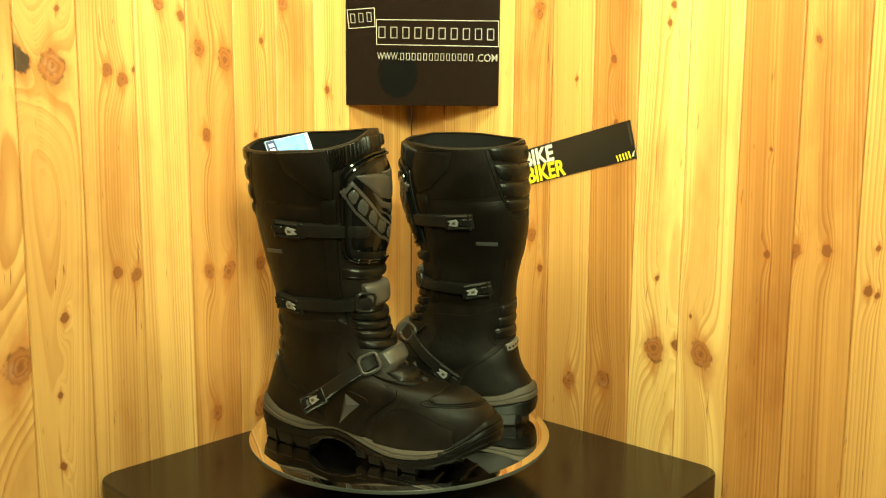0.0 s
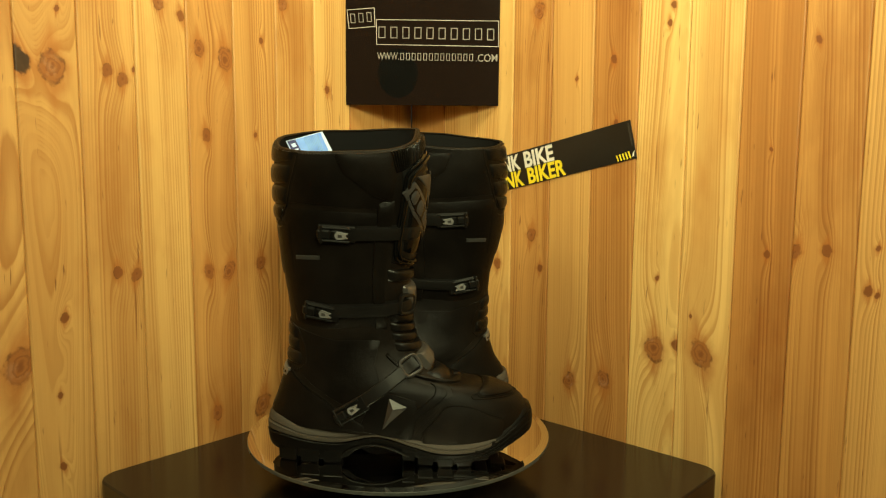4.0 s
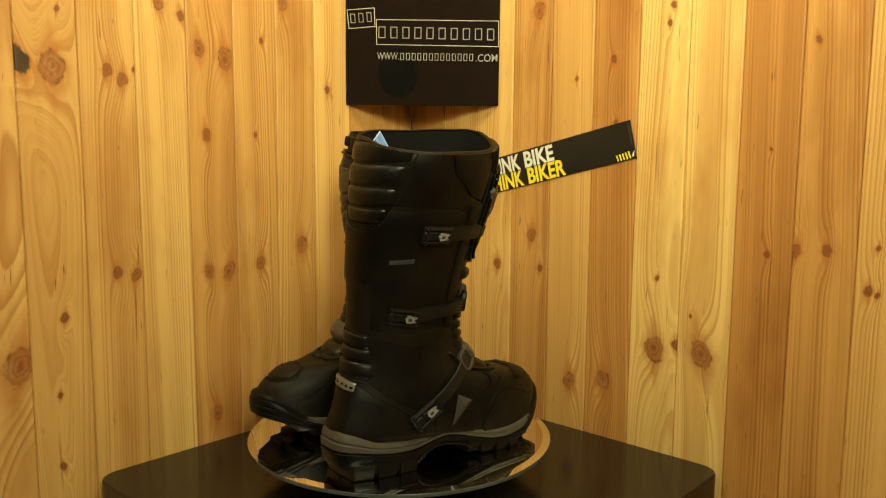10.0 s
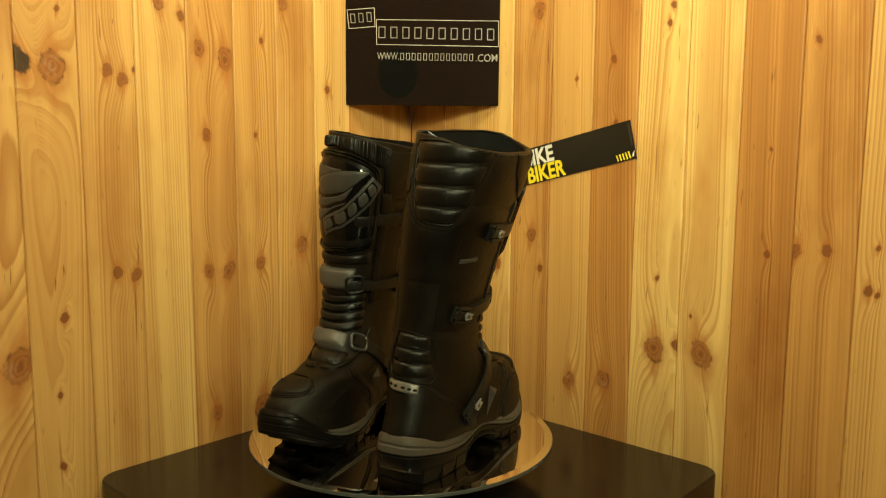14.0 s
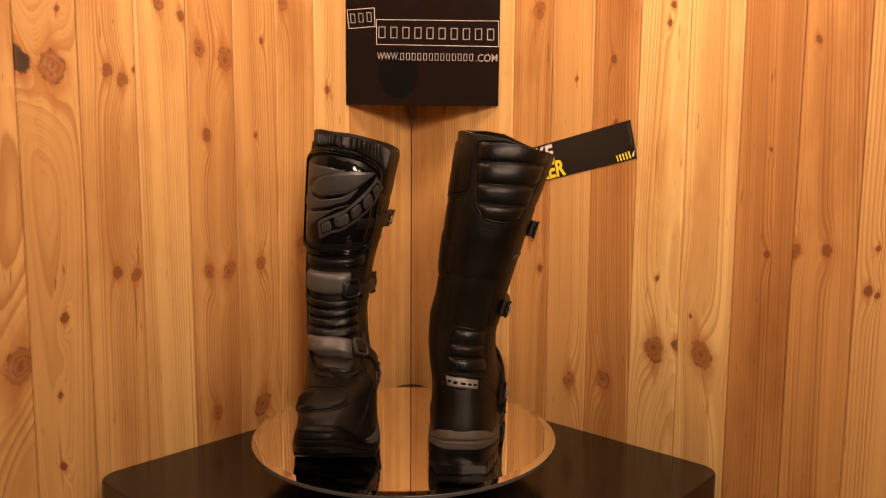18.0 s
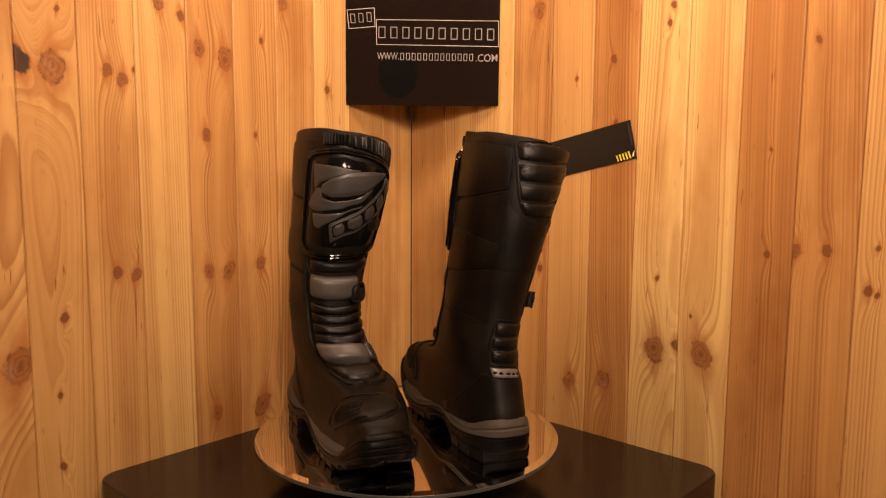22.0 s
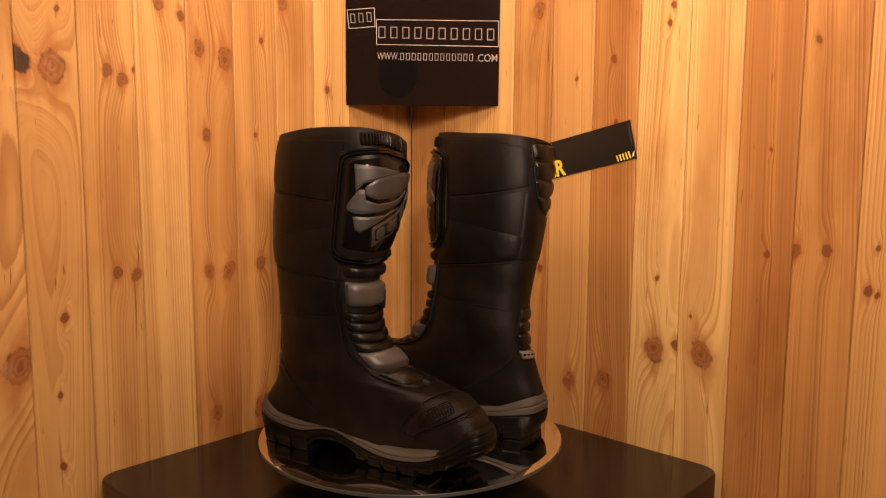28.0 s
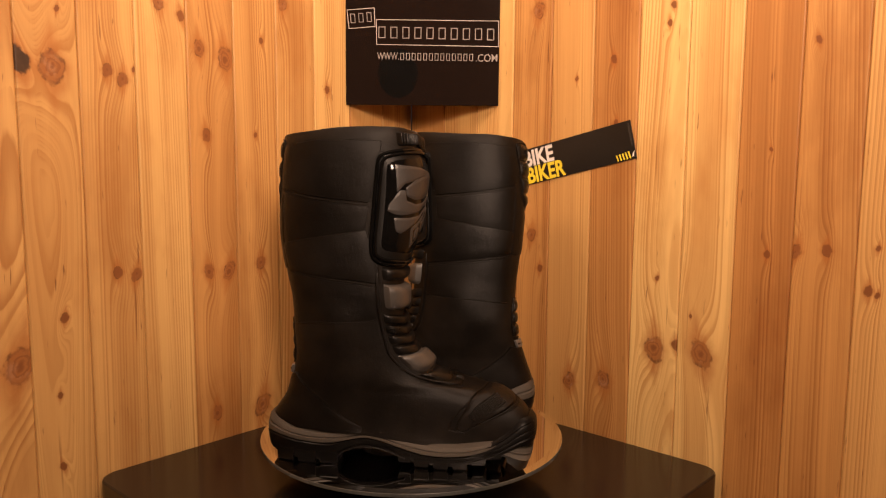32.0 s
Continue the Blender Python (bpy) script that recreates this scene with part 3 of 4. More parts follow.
def sole_point(a, grow, side):
    """Plan outline of the sole; a 0 is the toe."""
    c, s = math.cos(a), math.sin(a)
    x = (HEEL + TOE) / 2 + (TOE - HEEL) / 2 * c
    q = math.copysign(abs(s) ** 0.55, s)
    y = smooth_table(x, SOLE_WIDE) * q + inward(x)
    n = Vector((c, q * 1.1)).normalized()
    y += n.y * grow
    x += n.x * grow
    x, y = askew(x, y, 0.0, side)
    return x, (y if side == "right" else -y)


def sole_band(upper, lower, side, profile, n=96, cap=True):
    """A band of the sole between two height tables; profile: share of height and growth."""
    bm = bmesh.new()
    rings = []
    for f, grow in profile:
        ring = []
        for i in range(n):
            a = 2 * math.pi * i / n
            x0, _ = sole_point(a, 0, side)
            zt, zb = smooth_table(x0, upper), smooth_table(x0, lower)
            x, y = sole_point(a, grow, side)
            ring.append((x, y, zb + (zt - zb) * f))
        rings.append(ring)
    loft(bm, rings, True, cap, cap)
    return bm


def half_wide(x):
    c = min(0.999, abs(x - (HEEL + TOE) / 2) / ((TOE - HEEL) / 2))
    return smooth_table(x, SOLE_WIDE) * (1 - c * c) ** 0.275


def lug(side, x, inner, length, width, top, low=0.0, cut=0.25):
    """A tread block standing on the plate, its top running into the sole."""
    bm = bmesh.new()
    s = 1 if inner else -1
    if side == "left":
        s = -s
    pts = []
    for z, g in ((low, -0.0022), (low + 0.0020, 0.0000), (top, 0.0012), (top + 0.0025, 0.0002)):
        a, b = x - length / 2 - g * 0.5, x + length / 2 + g * 0.5
        row = []
        for px, f in ((a, 0.0), (b, 0.0), (b + length * cut * 0.3, 1.0), (a + length * cut * 0.5, 1.0)):
            wide = half_wide(px)
            flip = 1 if side == "right" else -1
            ax, ay = askew(px, s * flip * (wide + g if f else wide - width) + inward(px), 0.0, side)
            row.append((ax, ay * flip, z))
        pts.append(row)
    loft(bm, pts, True, True, True)
    return bm


def arch_rim(side, inner):
    """A raised edge round the hollow of the sole between heel and ball."""
    flip = 1 if side == "right" else -1
    s = (1 if inner else -1) * flip
    bm = bmesh.new()
    rings = []
    for i in range(25):
        x = -0.068 + 0.080 * i / 24
        ax, ay = askew(x, s * flip * (half_wide(x) + 0.0004) + inward(x), 0.0, side)
        z = smooth_table(x, SOLE_LOW) + 0.0022
        rings.append([(ax, ay * flip + 0.0016 * math.cos(2 * math.pi * k / 8), z + 0.0016 * math.sin(2 * math.pi * k / 8)) for k in range(8)])
    loft(bm, rings, True, True, True)
    return bm


def buckle(boot, side, th, z, roll, long=0.042):
    """Ratchet buckle with its lever and a metal clip."""
    m = seat(th, z, 0.0035, side, roll)
    h = long / 2
    bm = bmesh.new()
    box(bm, -h, -0.0098, -0.002, h, 0.0098, 0.0030, 0.0012, m)
    box(bm, -h + 0.001, 0.0062, 0.0028, h * 0.75, 0.0095, 0.0064, 0.0012, m)
    box(bm, -h + 0.001, -0.0095, 0.0028, h * 0.75, -0.0062, 0.0064, 0.0012, m)
    body = part("buckle", bm, PLASTIC, boot)
    bm = bmesh.new()
    box(bm, -h - 0.001, -0.0056, 0.0026, -h * 0.30, 0.0056, 0.0068, 0.0018, m)
    box(bm, -h * 0.30, -0.0050, 0.0026, h * 0.15, 0.0050, 0.0056, 0.0012, m)
    part("lever", bm, PLASTIC, body)
    bm = bmesh.new()
    slab(bm, [(h * 0.02, -0.0048), (h * 0.62, -0.0030), (h * 0.45, 0.0), (h * 0.62, 0.0030), (h * 0.02, 0.0048), (-h * 0.10, 0.0)], 0.0054, 0.0074, m)
    part("clip", bm, METAL, body, "bright metal clip")
    bm = bmesh.new()
    slab(bm, [(h * 0.08, -0.0020), (h * 0.30, -0.0014), (h * 0.30, 0.0014), (h * 0.08, 0.0020)], 0.0072, 0.0079, m)
    part("clip_mark", bm, GREY_RUBBER, body)
    bm = bmesh.new()
    vs = bmesh.ops.create_cone(bm, segments=16, radius1=0.0016, radius2=0.0016, depth=0.021, cap_ends=True)["verts"]
    for v in vs:
        v.co = m @ Vector((-h * 0.82 + v.co.x, v.co.z, 0.0055 + v.co.y))
    part("hinge_pin", bm, PLASTIC, body)


def loop_ring(boot, side, th, z, roll, w, h, mat, off=0.0042):
    """A moulded loop through which the strap turns."""
    m = seat(th, z, off, side, roll)
    bm = bmesh.new()
    n = 28
    rings = []
    for i in range(n):
        a = 2 * math.pi * i / n
        cx = math.copysign(abs(math.cos(a)) ** 0.5, math.cos(a)) * w
        cy = math.copysign(abs(math.sin(a)) ** 0.5, math.sin(a)) * h
        o = Vector((math.cos(a), math.sin(a), 0))
        c = Vector((cx, cy, 0.001))
        rings.append([m @ (c + o * 0.0026 * math.cos(b) + Vector((0, 0, 0.0034 * math.sin(b)))) for b in [2 * math.pi * k / 8 for k in range(8)]])
    rings.append(rings[0])
    loft(bm, rings, True)
    bmesh.ops.remove_doubles(bm, verts=bm.verts[:], dist=0.00005)
    part("strap_loop", bm, mat, boot, smooth=True)


def ridge_loop(pts, side, off, rad):
    """A round bead along a closed line with rounded corners on the upper."""
    for share in (0.12, 0.25, 0.25):
        nxt = []
        for i, p in enumerate(pts):
            q = pts[(i + 1) % len(pts)]
            nxt += [tuple(a + (b - a) * share for a, b in zip(p, q)), tuple(b + (a - b) * share for a, b in zip(p, q))]
        pts = nxt
    dense = []
    for i, p in enumerate(pts):
        q = pts[(i + 1) % len(pts)]
        n = max(1, int(math.hypot((q[0] - p[0]) / 6, (q[1] - p[1]) / 0.012)))
        dense += [tuple(a + (b - a) * k / n for a, b in zip(p, q)) for k in range(n)]
    line = []
    for th, z in dense:
        w = level(radians(th), z, side)
        p = surf(radians(th), w, off, side)
        line.append((p, (surf(radians(th), w, off + 0.01, side) - p).normalized()))
    bm = bmesh.new()
    rings = []
    for i, (p, n) in enumerate(line):
        d = (line[(i + 1) % len(line)][0] - line[i - 1][0]).normalized()
        c = d.cross(n).normalized()
        rings.append([p + c * rad * math.cos(2 * math.pi * k / 8) + n * rad * math.sin(2 * math.pi * k / 8) for k in range(8)])
    rings.append(rings[0])
    loft(bm, rings, True)
    bmesh.ops.remove_doubles(bm, verts=bm.verts[:], dist=0.00002)
    return bm


def taut_strap(side, start, end, half):
    """A strap pulled straight from its loop to its buckle, clear of the leather."""
    a, b = [surf(radians(th), level(radians(th), z, side), 0.005, side) for th, z in (start, end)]
    flip = 1 if side == "right" else -1
    path = []
    for i in range(21):
        p = a.lerp(b, i / 20)
        lo, hi = -140.0, -15.0
        for _ in range(16):
            mid = (lo + hi) / 2
            q = surf(radians(mid), level(radians(mid), p.z, side), 0.0, side)
            if q.x < p.x:
                lo = mid
            else:
                hi = mid
        p.y = flip * min(p.y * flip, q.y * flip - 0.0042)
        path.append(p)
    bm = bmesh.new()
    rings = []
    for i, p in enumerate(path):
        d = (path[min(20, i + 1)] - path[max(0, i - 1)]).normalized()
        out = Vector((0.25, -flip, 0.35)).normalized()
        n = (out - d * out.dot(d)).normalized()
        c = d.cross(n)
        ring = []
        for u, v in ((-1, -.8), (-1, .5), (-.86, 1), (-.3, 1.0), (.3, 1.0), (.86, 1), (1, .5), (1, -.8)):
            ring.append(p + c * u * half + n * v * 0.0019)
        rings.append(ring)
    loft(bm, rings, True, True, True)
    return bm


def build_boot(side, label):
    boot = empty("boot", label, "boot", pose(0, 0, DISC_Z), "pair of boots")
    n = 72
    # upper, turned over at the collar into the lining
    bm = bmesh.new()
    rings = []
    for i in range(LAST * 4 + 1):
        w = i / 4
        rings.append([surf(2 * math.pi * k / n, w, 0.0, side) for k in range(n)])
    for w, o, dz in ((LAST, -0.0012, 0.0018), (LAST, -0.0035, 0.0022), (LAST, -0.0055, 0.0008)):
        rings.append([surf(2 * math.pi * k / n, w, o, side) + Vector((0, 0, dz)) for k in range(n)])
    loft(bm, rings, True, True, False)
    part("upper", bm, NUBUCK, boot, smooth=True)
    bm = bmesh.new()
    rings = [[surf(2 * math.pi * k / n, w, -o, side) for k in range(n)] for w, o in ((LAST - 0.01, 0.0053), (13.4, 0.0062), (12.5, 0.0066), (11.0, 0.0066), (9.0, 0.006), (7.5, 0.006))]
    loft(bm, rings, True, False, True)
    part("lining", bm, LINING, boot, "black textile lining", smooth=True)

    def add(name, bm2, mat, text="", smooth=True):
        return part(name, bm2, mat, boot, text, smooth)

    # calf pads behind
    zs = [(.2960, .3135), (.3140, .3360), (.3365, .3600), (.3605, .3840)]
    for (a, b), (i0, i1, j0, j1) in zip(zs, ((166, 174, 218, 211), (160, 166, 224, 219), (156, 160, 229, 225), (152, 156, 233, 230))):
        add("calf_pad", strip([(i0, b), (192, b - .003), (j0, b - .003)], [(i1, a), (192, a - .003), (j1, a - .003)], side, 0.0034, 18, 9, 8.0, 2.4), SOFT)
    patch = [(151, .3850), (155, .3600), (159, .3360), (165, .3130), (172, .3010), (182, .2935), (204, .2915), (214, .2985), (221, .3150), (229, .3480), (235, .3790)]
    add("patch_piping", ridge_loop(patch, side, 0.0004, 0.0012), LEATHER)
    add("back_panel", strip(flowing([(148, .322), (163, .302), (178, .288), (206, .286), (224, .296)]), flowing([(147, .2325), (165, .2295), (182, .2285), (204, .2265), (224, .2275)]), side, 0.0016, 24, 8, 40, 30, crisp=0.25), LEATHER)
    for i, (a, b) in enumerate(((.1195, .1362), (.1364, .1520), (.1522, .1690))):
        add("ankle_pad", strip([(166 + i * 1, b), (188, b - .002), (220 - i * 4, b - .004)], [(166 + i * 1, a), (188, a - .002), (220 - i * 3, a - .005)], side, 0.0034, 14, 9, 5.0, 2.6), SOFT)
    add("patch_piping", ridge_loop([(165, .1180), (163, .1345), (165, .1530), (168, .1720), (186, .1690), (214, .1620), (223, .1400), (222, .1190), (212, .1085), (186, .1150)], side, 0.0004, 0.0011), LEATHER)
    add("heel_badge", strip([(164, .1150), (184, .1130), (201, .1095)], [(167, .1035), (184, .1008), (198, .0988)], side, 0.0036, 12, 6, 16, 10), BADGE, "silver heel badge with dark marks", False)
    for i in range(5):
        a = 168.5 + i * 5.9
        z = .1092 - i * .0012
        add("badge_mark", strip([(a, z + .0015), (a + 4.6, z + .0014)], [(a, z - .0018), (a + 4.6, z - .0019)], side, 0.0041, 3, 3, 20, 12), GLOSS, "", False)
    add("heel_counter", strip([(104, .046), (132, .078), (157, .108), (180, .100), (203, .108), (230, .080), (256, .046)],
                              [(104, .040), (132, .040), (157, .040), (180, .040), (203, .040), (230, .040), (256, .040)], side, 0.0026, 30, 8, 40, 30, crisp=0.25), LEATHER)
    # inner face: overlapping leather panels
    add("side_panel", strip([(150, .376), (110, .384), (60, .384)], [(152, .327), (110, .318), (70, .311)], side, 0.0028, 14, 6, 30, 24, crisp=0.25), LEATHER)
    add("side_panel", strip([(152, .324), (110, .315), (70, .308)], [(153, .260), (110, .269), (70, .280)], side, 0.0012, 14, 6, 30, 24, crisp=0.25), LEATHER)
    add("side_panel", strip([(152, .262), (110, .271), (70, .282)], [(147, .233), (100, .226), (44, .217)], side, 0.0031, 14, 6, 30, 24, crisp=0.25), LEATHER)
    add("side_panel", strip([(147, .230), (100, .223), (44, .214)], [(156, .164), (110, .171), (48, .177)], side, 0.0014, 14, 6, 30, 24, crisp=0.25), LEATHER)
    # outer face
    add("side_panel", strip([(-150, .312), (-105, .308), (-64, .304)], [(-150, .168), (-105, .160), (-62, .165)], side, 0.0013, 14, 8, 30, 24, crisp=0.5), LEATHER)
    add("side_panel", strip([(-148, .382), (-110, .378), (-60, .372)], [(-150, .315), (-110, .310), (-66, .306)], side, 0.0012, 14, 6, 30, 24, crisp=0.25), LEATHER)
    add("closure_flap", strip([(-96, .370), (-74, .371), (-50, .372)], [(-90, .345), (-76, .322), (-58, .314)], side, 0.0040, 10, 6, 20, 16, crisp=0.4), LEATHER, "hook-and-loop closing flap")
    add("placket", strip([(-54, .318), (-55, .240), (-56, .160)], [(-70, .316), (-70, .240), (-70, .162)], side, 0.0034, 12, 5, 30, 10), LEATHER)
    add("side_panel", strip([(-150, .165), (-105, .150), (-66, .150)], [(-150, .112), (-125, .080), (-108, .060)], side, 0.0010, 12, 6, 30, 24, crisp=0.25), LEATHER)
    # shin guard
    add("guard_frame", strip([(69, .3715), (10, .3745), (-48, .350)], [(65, .2425), (10, .2370), (-50, .2435)], side, 0.0036, 22, 12, 24, 24, crisp=0.25), PLASTIC)
    add("guard_frame_lip", strip([(66.5, .3690), (10, .3720), (-46, .348)], [(62, .2455), (10, .2400), (-48, .2465)], side, 0.0058, 22, 12, 24, 24, crisp=0.25), PLASTIC)
    add("shin_guard", strip([(63, .3650), (10, .3680), (-42, .343)], [(57, .2510), (10, .2455), (-44, .252)], side, 0.0080, 26, 16, 10, 8, crisp=0.5), GLOSS, "glossy black shin guard")
    for off, rad, pts in ((0.0038, 0.0022, [(67.5, .3700), (10, .3730), (-47, .3490), (-49, .2450), (10, .2385), (63.5, .2440)]),
                          (0.0066, 0.0019, [(63.8, .3665), (10, .3695), (-43.5, .3455), (-45.5, .2490), (10, .2425), (60, .2475)])):
        add("guard_rim", ridge_loop(pts, side, off, rad), GLOSS)
    hb, ht = 0.0060, 0.0028

    def emblem(name, up, down, high, mat, text=""):
        return add(name, strip(up, down, side, high, 22, 6, 60, 24, hb, crisp=0.3), mat, text, False)
    emblem("guard_emblem", [(50, .3560), (34, .3540), (16, .3515), (-1, .3470)], [(46, .3230), (38, .3330), (24, .3375), (-1, .3455)], ht, GREY_RUBBER, "dull grey raised emblem")
    emblem("guard_emblem", [(37, .3290), (24, .3390), (6, .3455), (-9, .3460), (-32, .3440)], [(35, .3200), (22, .3150), (5, .3160), (-5, .3200), (-31, .3425)], ht, GREY_RUBBER)
    emblem("guard_emblem", [(53, .3090), (43, .3270), (36, .3270), (34, .3150), (20, .3105), (2, .3125), (-13, .3265)], [(53, .3030), (45, .2985), (38, .2975), (28, .2985), (10, .3010), (-4, .3090), (-14, .3255)], ht, GREY_RUBBER)
    emblem("guard_emblem", [(46, .2955), (28, .2950), (7, .2975), (-5, .3060)], [(40, .2790), (33, .2765), (14, .2890), (-6, .3050)], ht, GREY_RUBBER)
    top, low = [(22, .2830), (3, .2930), (-10, .3090), (-25, .3265), (-36, .3395)], [(16, .2585), (-2, .2710), (-17, .2845), (-36, .3030), (-50, .3270)]
    emblem("guard_banner", top, low, 0.0029, GREY_RUBBER)

    def inset(f):
        a = [(p[0] + (q[0] - p[0]) * f, p[1] + (q[1] - p[1]) * f) for p, q in zip(top, low)]
        c = [(p[0] + (q[0] - p[0]) * (1 - f), p[1] + (q[1] - p[1]) * (1 - f)) for p, q in zip(top, low)]
        return [along(a, f * 0.3)] + a[1:-1] + [along(a, 1 - f * 0.3)], [along(c, f * 0.3)] + c[1:-1] + [along(c, 1 - f * 0.3)]
    top, low = inset(0.14)
    add("banner_field", strip(top, low, side, 0.0034, 20, 8, 60, 30, hb, crisp=0.3), GLOSS, "", False)
    for i in range(5):
        f0, f1 = 0.035 + i * 0.19, 0.035 + i * 0.19 + 0.165
        tt = [along(top, f0), along(top, f1)]
        ll = [along(low, f0), along(low, f1)]
        tt2 = [(a[0] * 0.90 + b[0] * 0.10, a[1] * 0.90 + b[1] * 0.10) for a, b in zip(tt, ll)]
        ll2 = [(a[0] * 0.10 + b[0] * 0.90, a[1] * 0.10 + b[1] * 0.90) for a, b in zip(tt, ll)]
        add("banner_mark", strip(tt2, ll2, side, 0.0044, 4, 4, 30, 24, hb, crisp=0.4), GREY_RUBBER, "", False)
    # pleated stretch collar
    add("pleated_collar", strip([(46, .3935), (10, .392), (-36, .382), (-62, .374)], [(45, .3765), (10, .3770), (-40, .352), (-56, .345)], side, 0.0024, 216, 6, 30, 6, 0.0, 0.0026, 27), SOFT, "pleated stretch leather collar")
    # bellows in front
    add("bellow", strip([(50, .2390), (0, .2340), (-56, .2370)], [(46, .2220), (0, .2200), (-54, .2200)], side, 0.0060, 18, 8, 5, 2.4), SOFT)
    add("strap_plate", strip([(44, .2185), (0, .2150), (-28, .2150)], [(41, .1880), (0, .1835), (-24, .1850)], side, 0.0095, 18, 10, 5, 4), GREY, "grey moulded strap plate")
    for i in range(4):
        b, a = .1835 - i * .0125, .1835 - (i + 1) * .0125 + .0006
        add("bellow", strip([(46, b), (0, b - .006 + i * .0005), (-54, b)], [(47, a), (0, a - .006 + i * .0005), (-54, a)], side, 0.0054, 18, 10, 5, 3.4), SOFT)
    add("ankle_plate", strip([(46, .1340), (26, .1335), (0, .1330), (-32, .1275)], [(44, .1120), (26, .1115), (0, .1125), (-32, .1085)], side, 0.0105, 20, 10, 5, 4), GREY, "grey moulded ankle plate")
    add("tongue_pad", strip([(46, .1095), (0, .1115), (-40, .1080)], [(34, .0985), (0, .0990), (-34, .0980)], side, 0.0050, 14, 7, 4, 2.4), SOFT)
    add("throat_binding", strip(flowing([(51, .240), (48, .165), (51, .134), (43, .106), (28, .0985), (0, .0985)]), flowing([(55, .240), (52, .165), (55, .132), (47, .102), (30, .0950), (0, .0952)]), side, 0.0034, 40, 4, 40, 4), LEATHER)
    add("throat_binding", strip(flowing([(-64, .134), (-52, .108), (-34, .0990), (0, .0985)]), flowing([(-68, .131), (-56, .104), (-36, .0955), (0, .0952)]), side, 0.0034, 28, 4, 40, 4), LEATHER)
    # vamp, toe pad and its ribs
    tip = -42 if side == "right" else -21
    pad_top = flowing([(63, .0475), (60, .0640), (48, .0825), (31, .0895), (12, .0912), (tip * 0.55, .0905), (tip, .0845)])
    pad_low = flowing([(59, .0440), (54, .0515), (46, .0590), (34, .0680), (17, .0750), (tip * 0.45, .0780), (tip - 1, .0800)])
    add("toe_pad", strip(pad_top, pad_low, side, 0.0032, 40, 10, 10, 5), NUBUCK, "raised leaf-shaped gear-shift pad")

    def inner_leaf(f0, f1, v):
        return [tuple(p + (q - p) * v for p, q in zip(along(pad_top, f), along(pad_low, f))) for f in [f0 + (f1 - f0) * i / 12 for i in range(13)]]
    add("pad_ribs", strip(inner_leaf(0.20, 0.66, 0.26), inner_leaf(0.18, 0.62, 0.80), side, 0.0034, 60, 34, 20, 20, 0.0, 0.0007, 14, 9), NUBUCK)
    rim = pad_top[::3] + pad_low[::-3]
    for off, grow in ((0.0006, 1.0), (0.0002, 1.09)):
        mx, mz = sum(p[0] for p in rim) / len(rim), sum(p[1] for p in rim) / len(rim)
        add("pad_piping", ridge_loop([(mx + (x - mx) * grow, mz + (z - mz) * (1.5 - 0.5 * grow) - (grow - 1.0) * 0.012) for x, z in rim], side, off, 0.0009), NUBUCK)
    add("vamp_piece", strip(flowing([(-80, .040), (-75, .0540), (-69, .0700), (-62, .0735), (-54, .0695), (-46, .0590), (-37, .0525)]), flowing([(-80, .024), (-74, .022), (-68, .022), (-61, .022), (-55, .022), (-47, .023), (-38, .030)]), side, 0.0023, 28, 6, 40, 40, crisp=0.3), NUBUCK)
    add("quarter_edge", strip(flowing([(-88, .034), (-82, .0560), (-75, .0690), (-64, .0830), (-50, .0965)]), flowing([(-93, .036), (-86, .0590), (-79, .0730), (-68, .0870), (-56, .0985)]), side, 0.0020, 24, 4, 30, 10), LEATHER)
    add("side_recess", strip([(-103, .086), (-92, .0890), (-81, .0800)], [(-108, .040), (-96, .034), (-84, .030)], side, 0.0018, 10, 7, 20, 16, crisp=0.4), LEATHER)
    # emblem on the side of the foot: a faceted triangle
    bm = bmesh.new()
    corner = [surf(radians(a), level(radians(a), z, side), 0.002, side) for a, z in ((-93, .0820), (-86, .0715), (-97, .0440))]
    tip = surf(radians(-92.5), level(radians(-92.5), .0700, side), 0.0068, side)
    vs = [bm.verts.new(p) for p in corner]
    top_v = bm.verts.new(tip)
    for i in range(3):
        bm.faces.new((vs[i], vs[(i + 1) % 3], top_v))
    bm.faces.new(vs[::-1])
    add("side_emblem", bm, GREY_RUBBER, "faceted grey triangle", False)
    add("reflective_tape", strip([(-134, .2535), (-108, .2540)], [(-134, .2485), (-108, .2490)], side, 0.0028, 8, 3, 30, 20), REFLECT, "grey reflective strip", False)
    for i in range(3):
        add("embossed_line", strip([(168 + i * 2, .2770 - i * .006), (205, .2755 - i * .006)], [(168 + i * 2, .2755 - i * .006), (205, .2740 - i * .006)], side, 0.0007, 8, 3, 20, 6), LEATHER)
    # stitching
    seams = [[(152, .3255), (110, .3165), (72, .3095)], [(147, .2315), (100, .2245), (48, .2155)], [(157, .1105), (131, .0795), (106, .047)], [(203, .1105), (231, .0815), (254, .047)],
             [(-83, .036), (-78, .0545), (-71, .0735), (-62, .0780), (-53, .0735), (-44, .0620), (-34, .0550)], [(-82, .036), (-77, .0535), (-70, .0715), (-62, .0758), (-53.5, .0715), (-45, .0605), (-36, .0535)],
             [(-85, .034), (-79, .0560), (-72, .0690), (-61, .0830), (-47, .0955)],
             [(57, .240), (54, .165), (57, .134), (50, .103), (33, .0935)], [(147, .384), (152, .358), (156, .336), (162, .311), (170, .298), (181, .2905), (205, .2885), (216, .2960), (224, .3150), (232, .348)],
             [(48, .384), (47, .376), (62, .383)], [(158, .166), (110, .1735), (66, .1740)]]
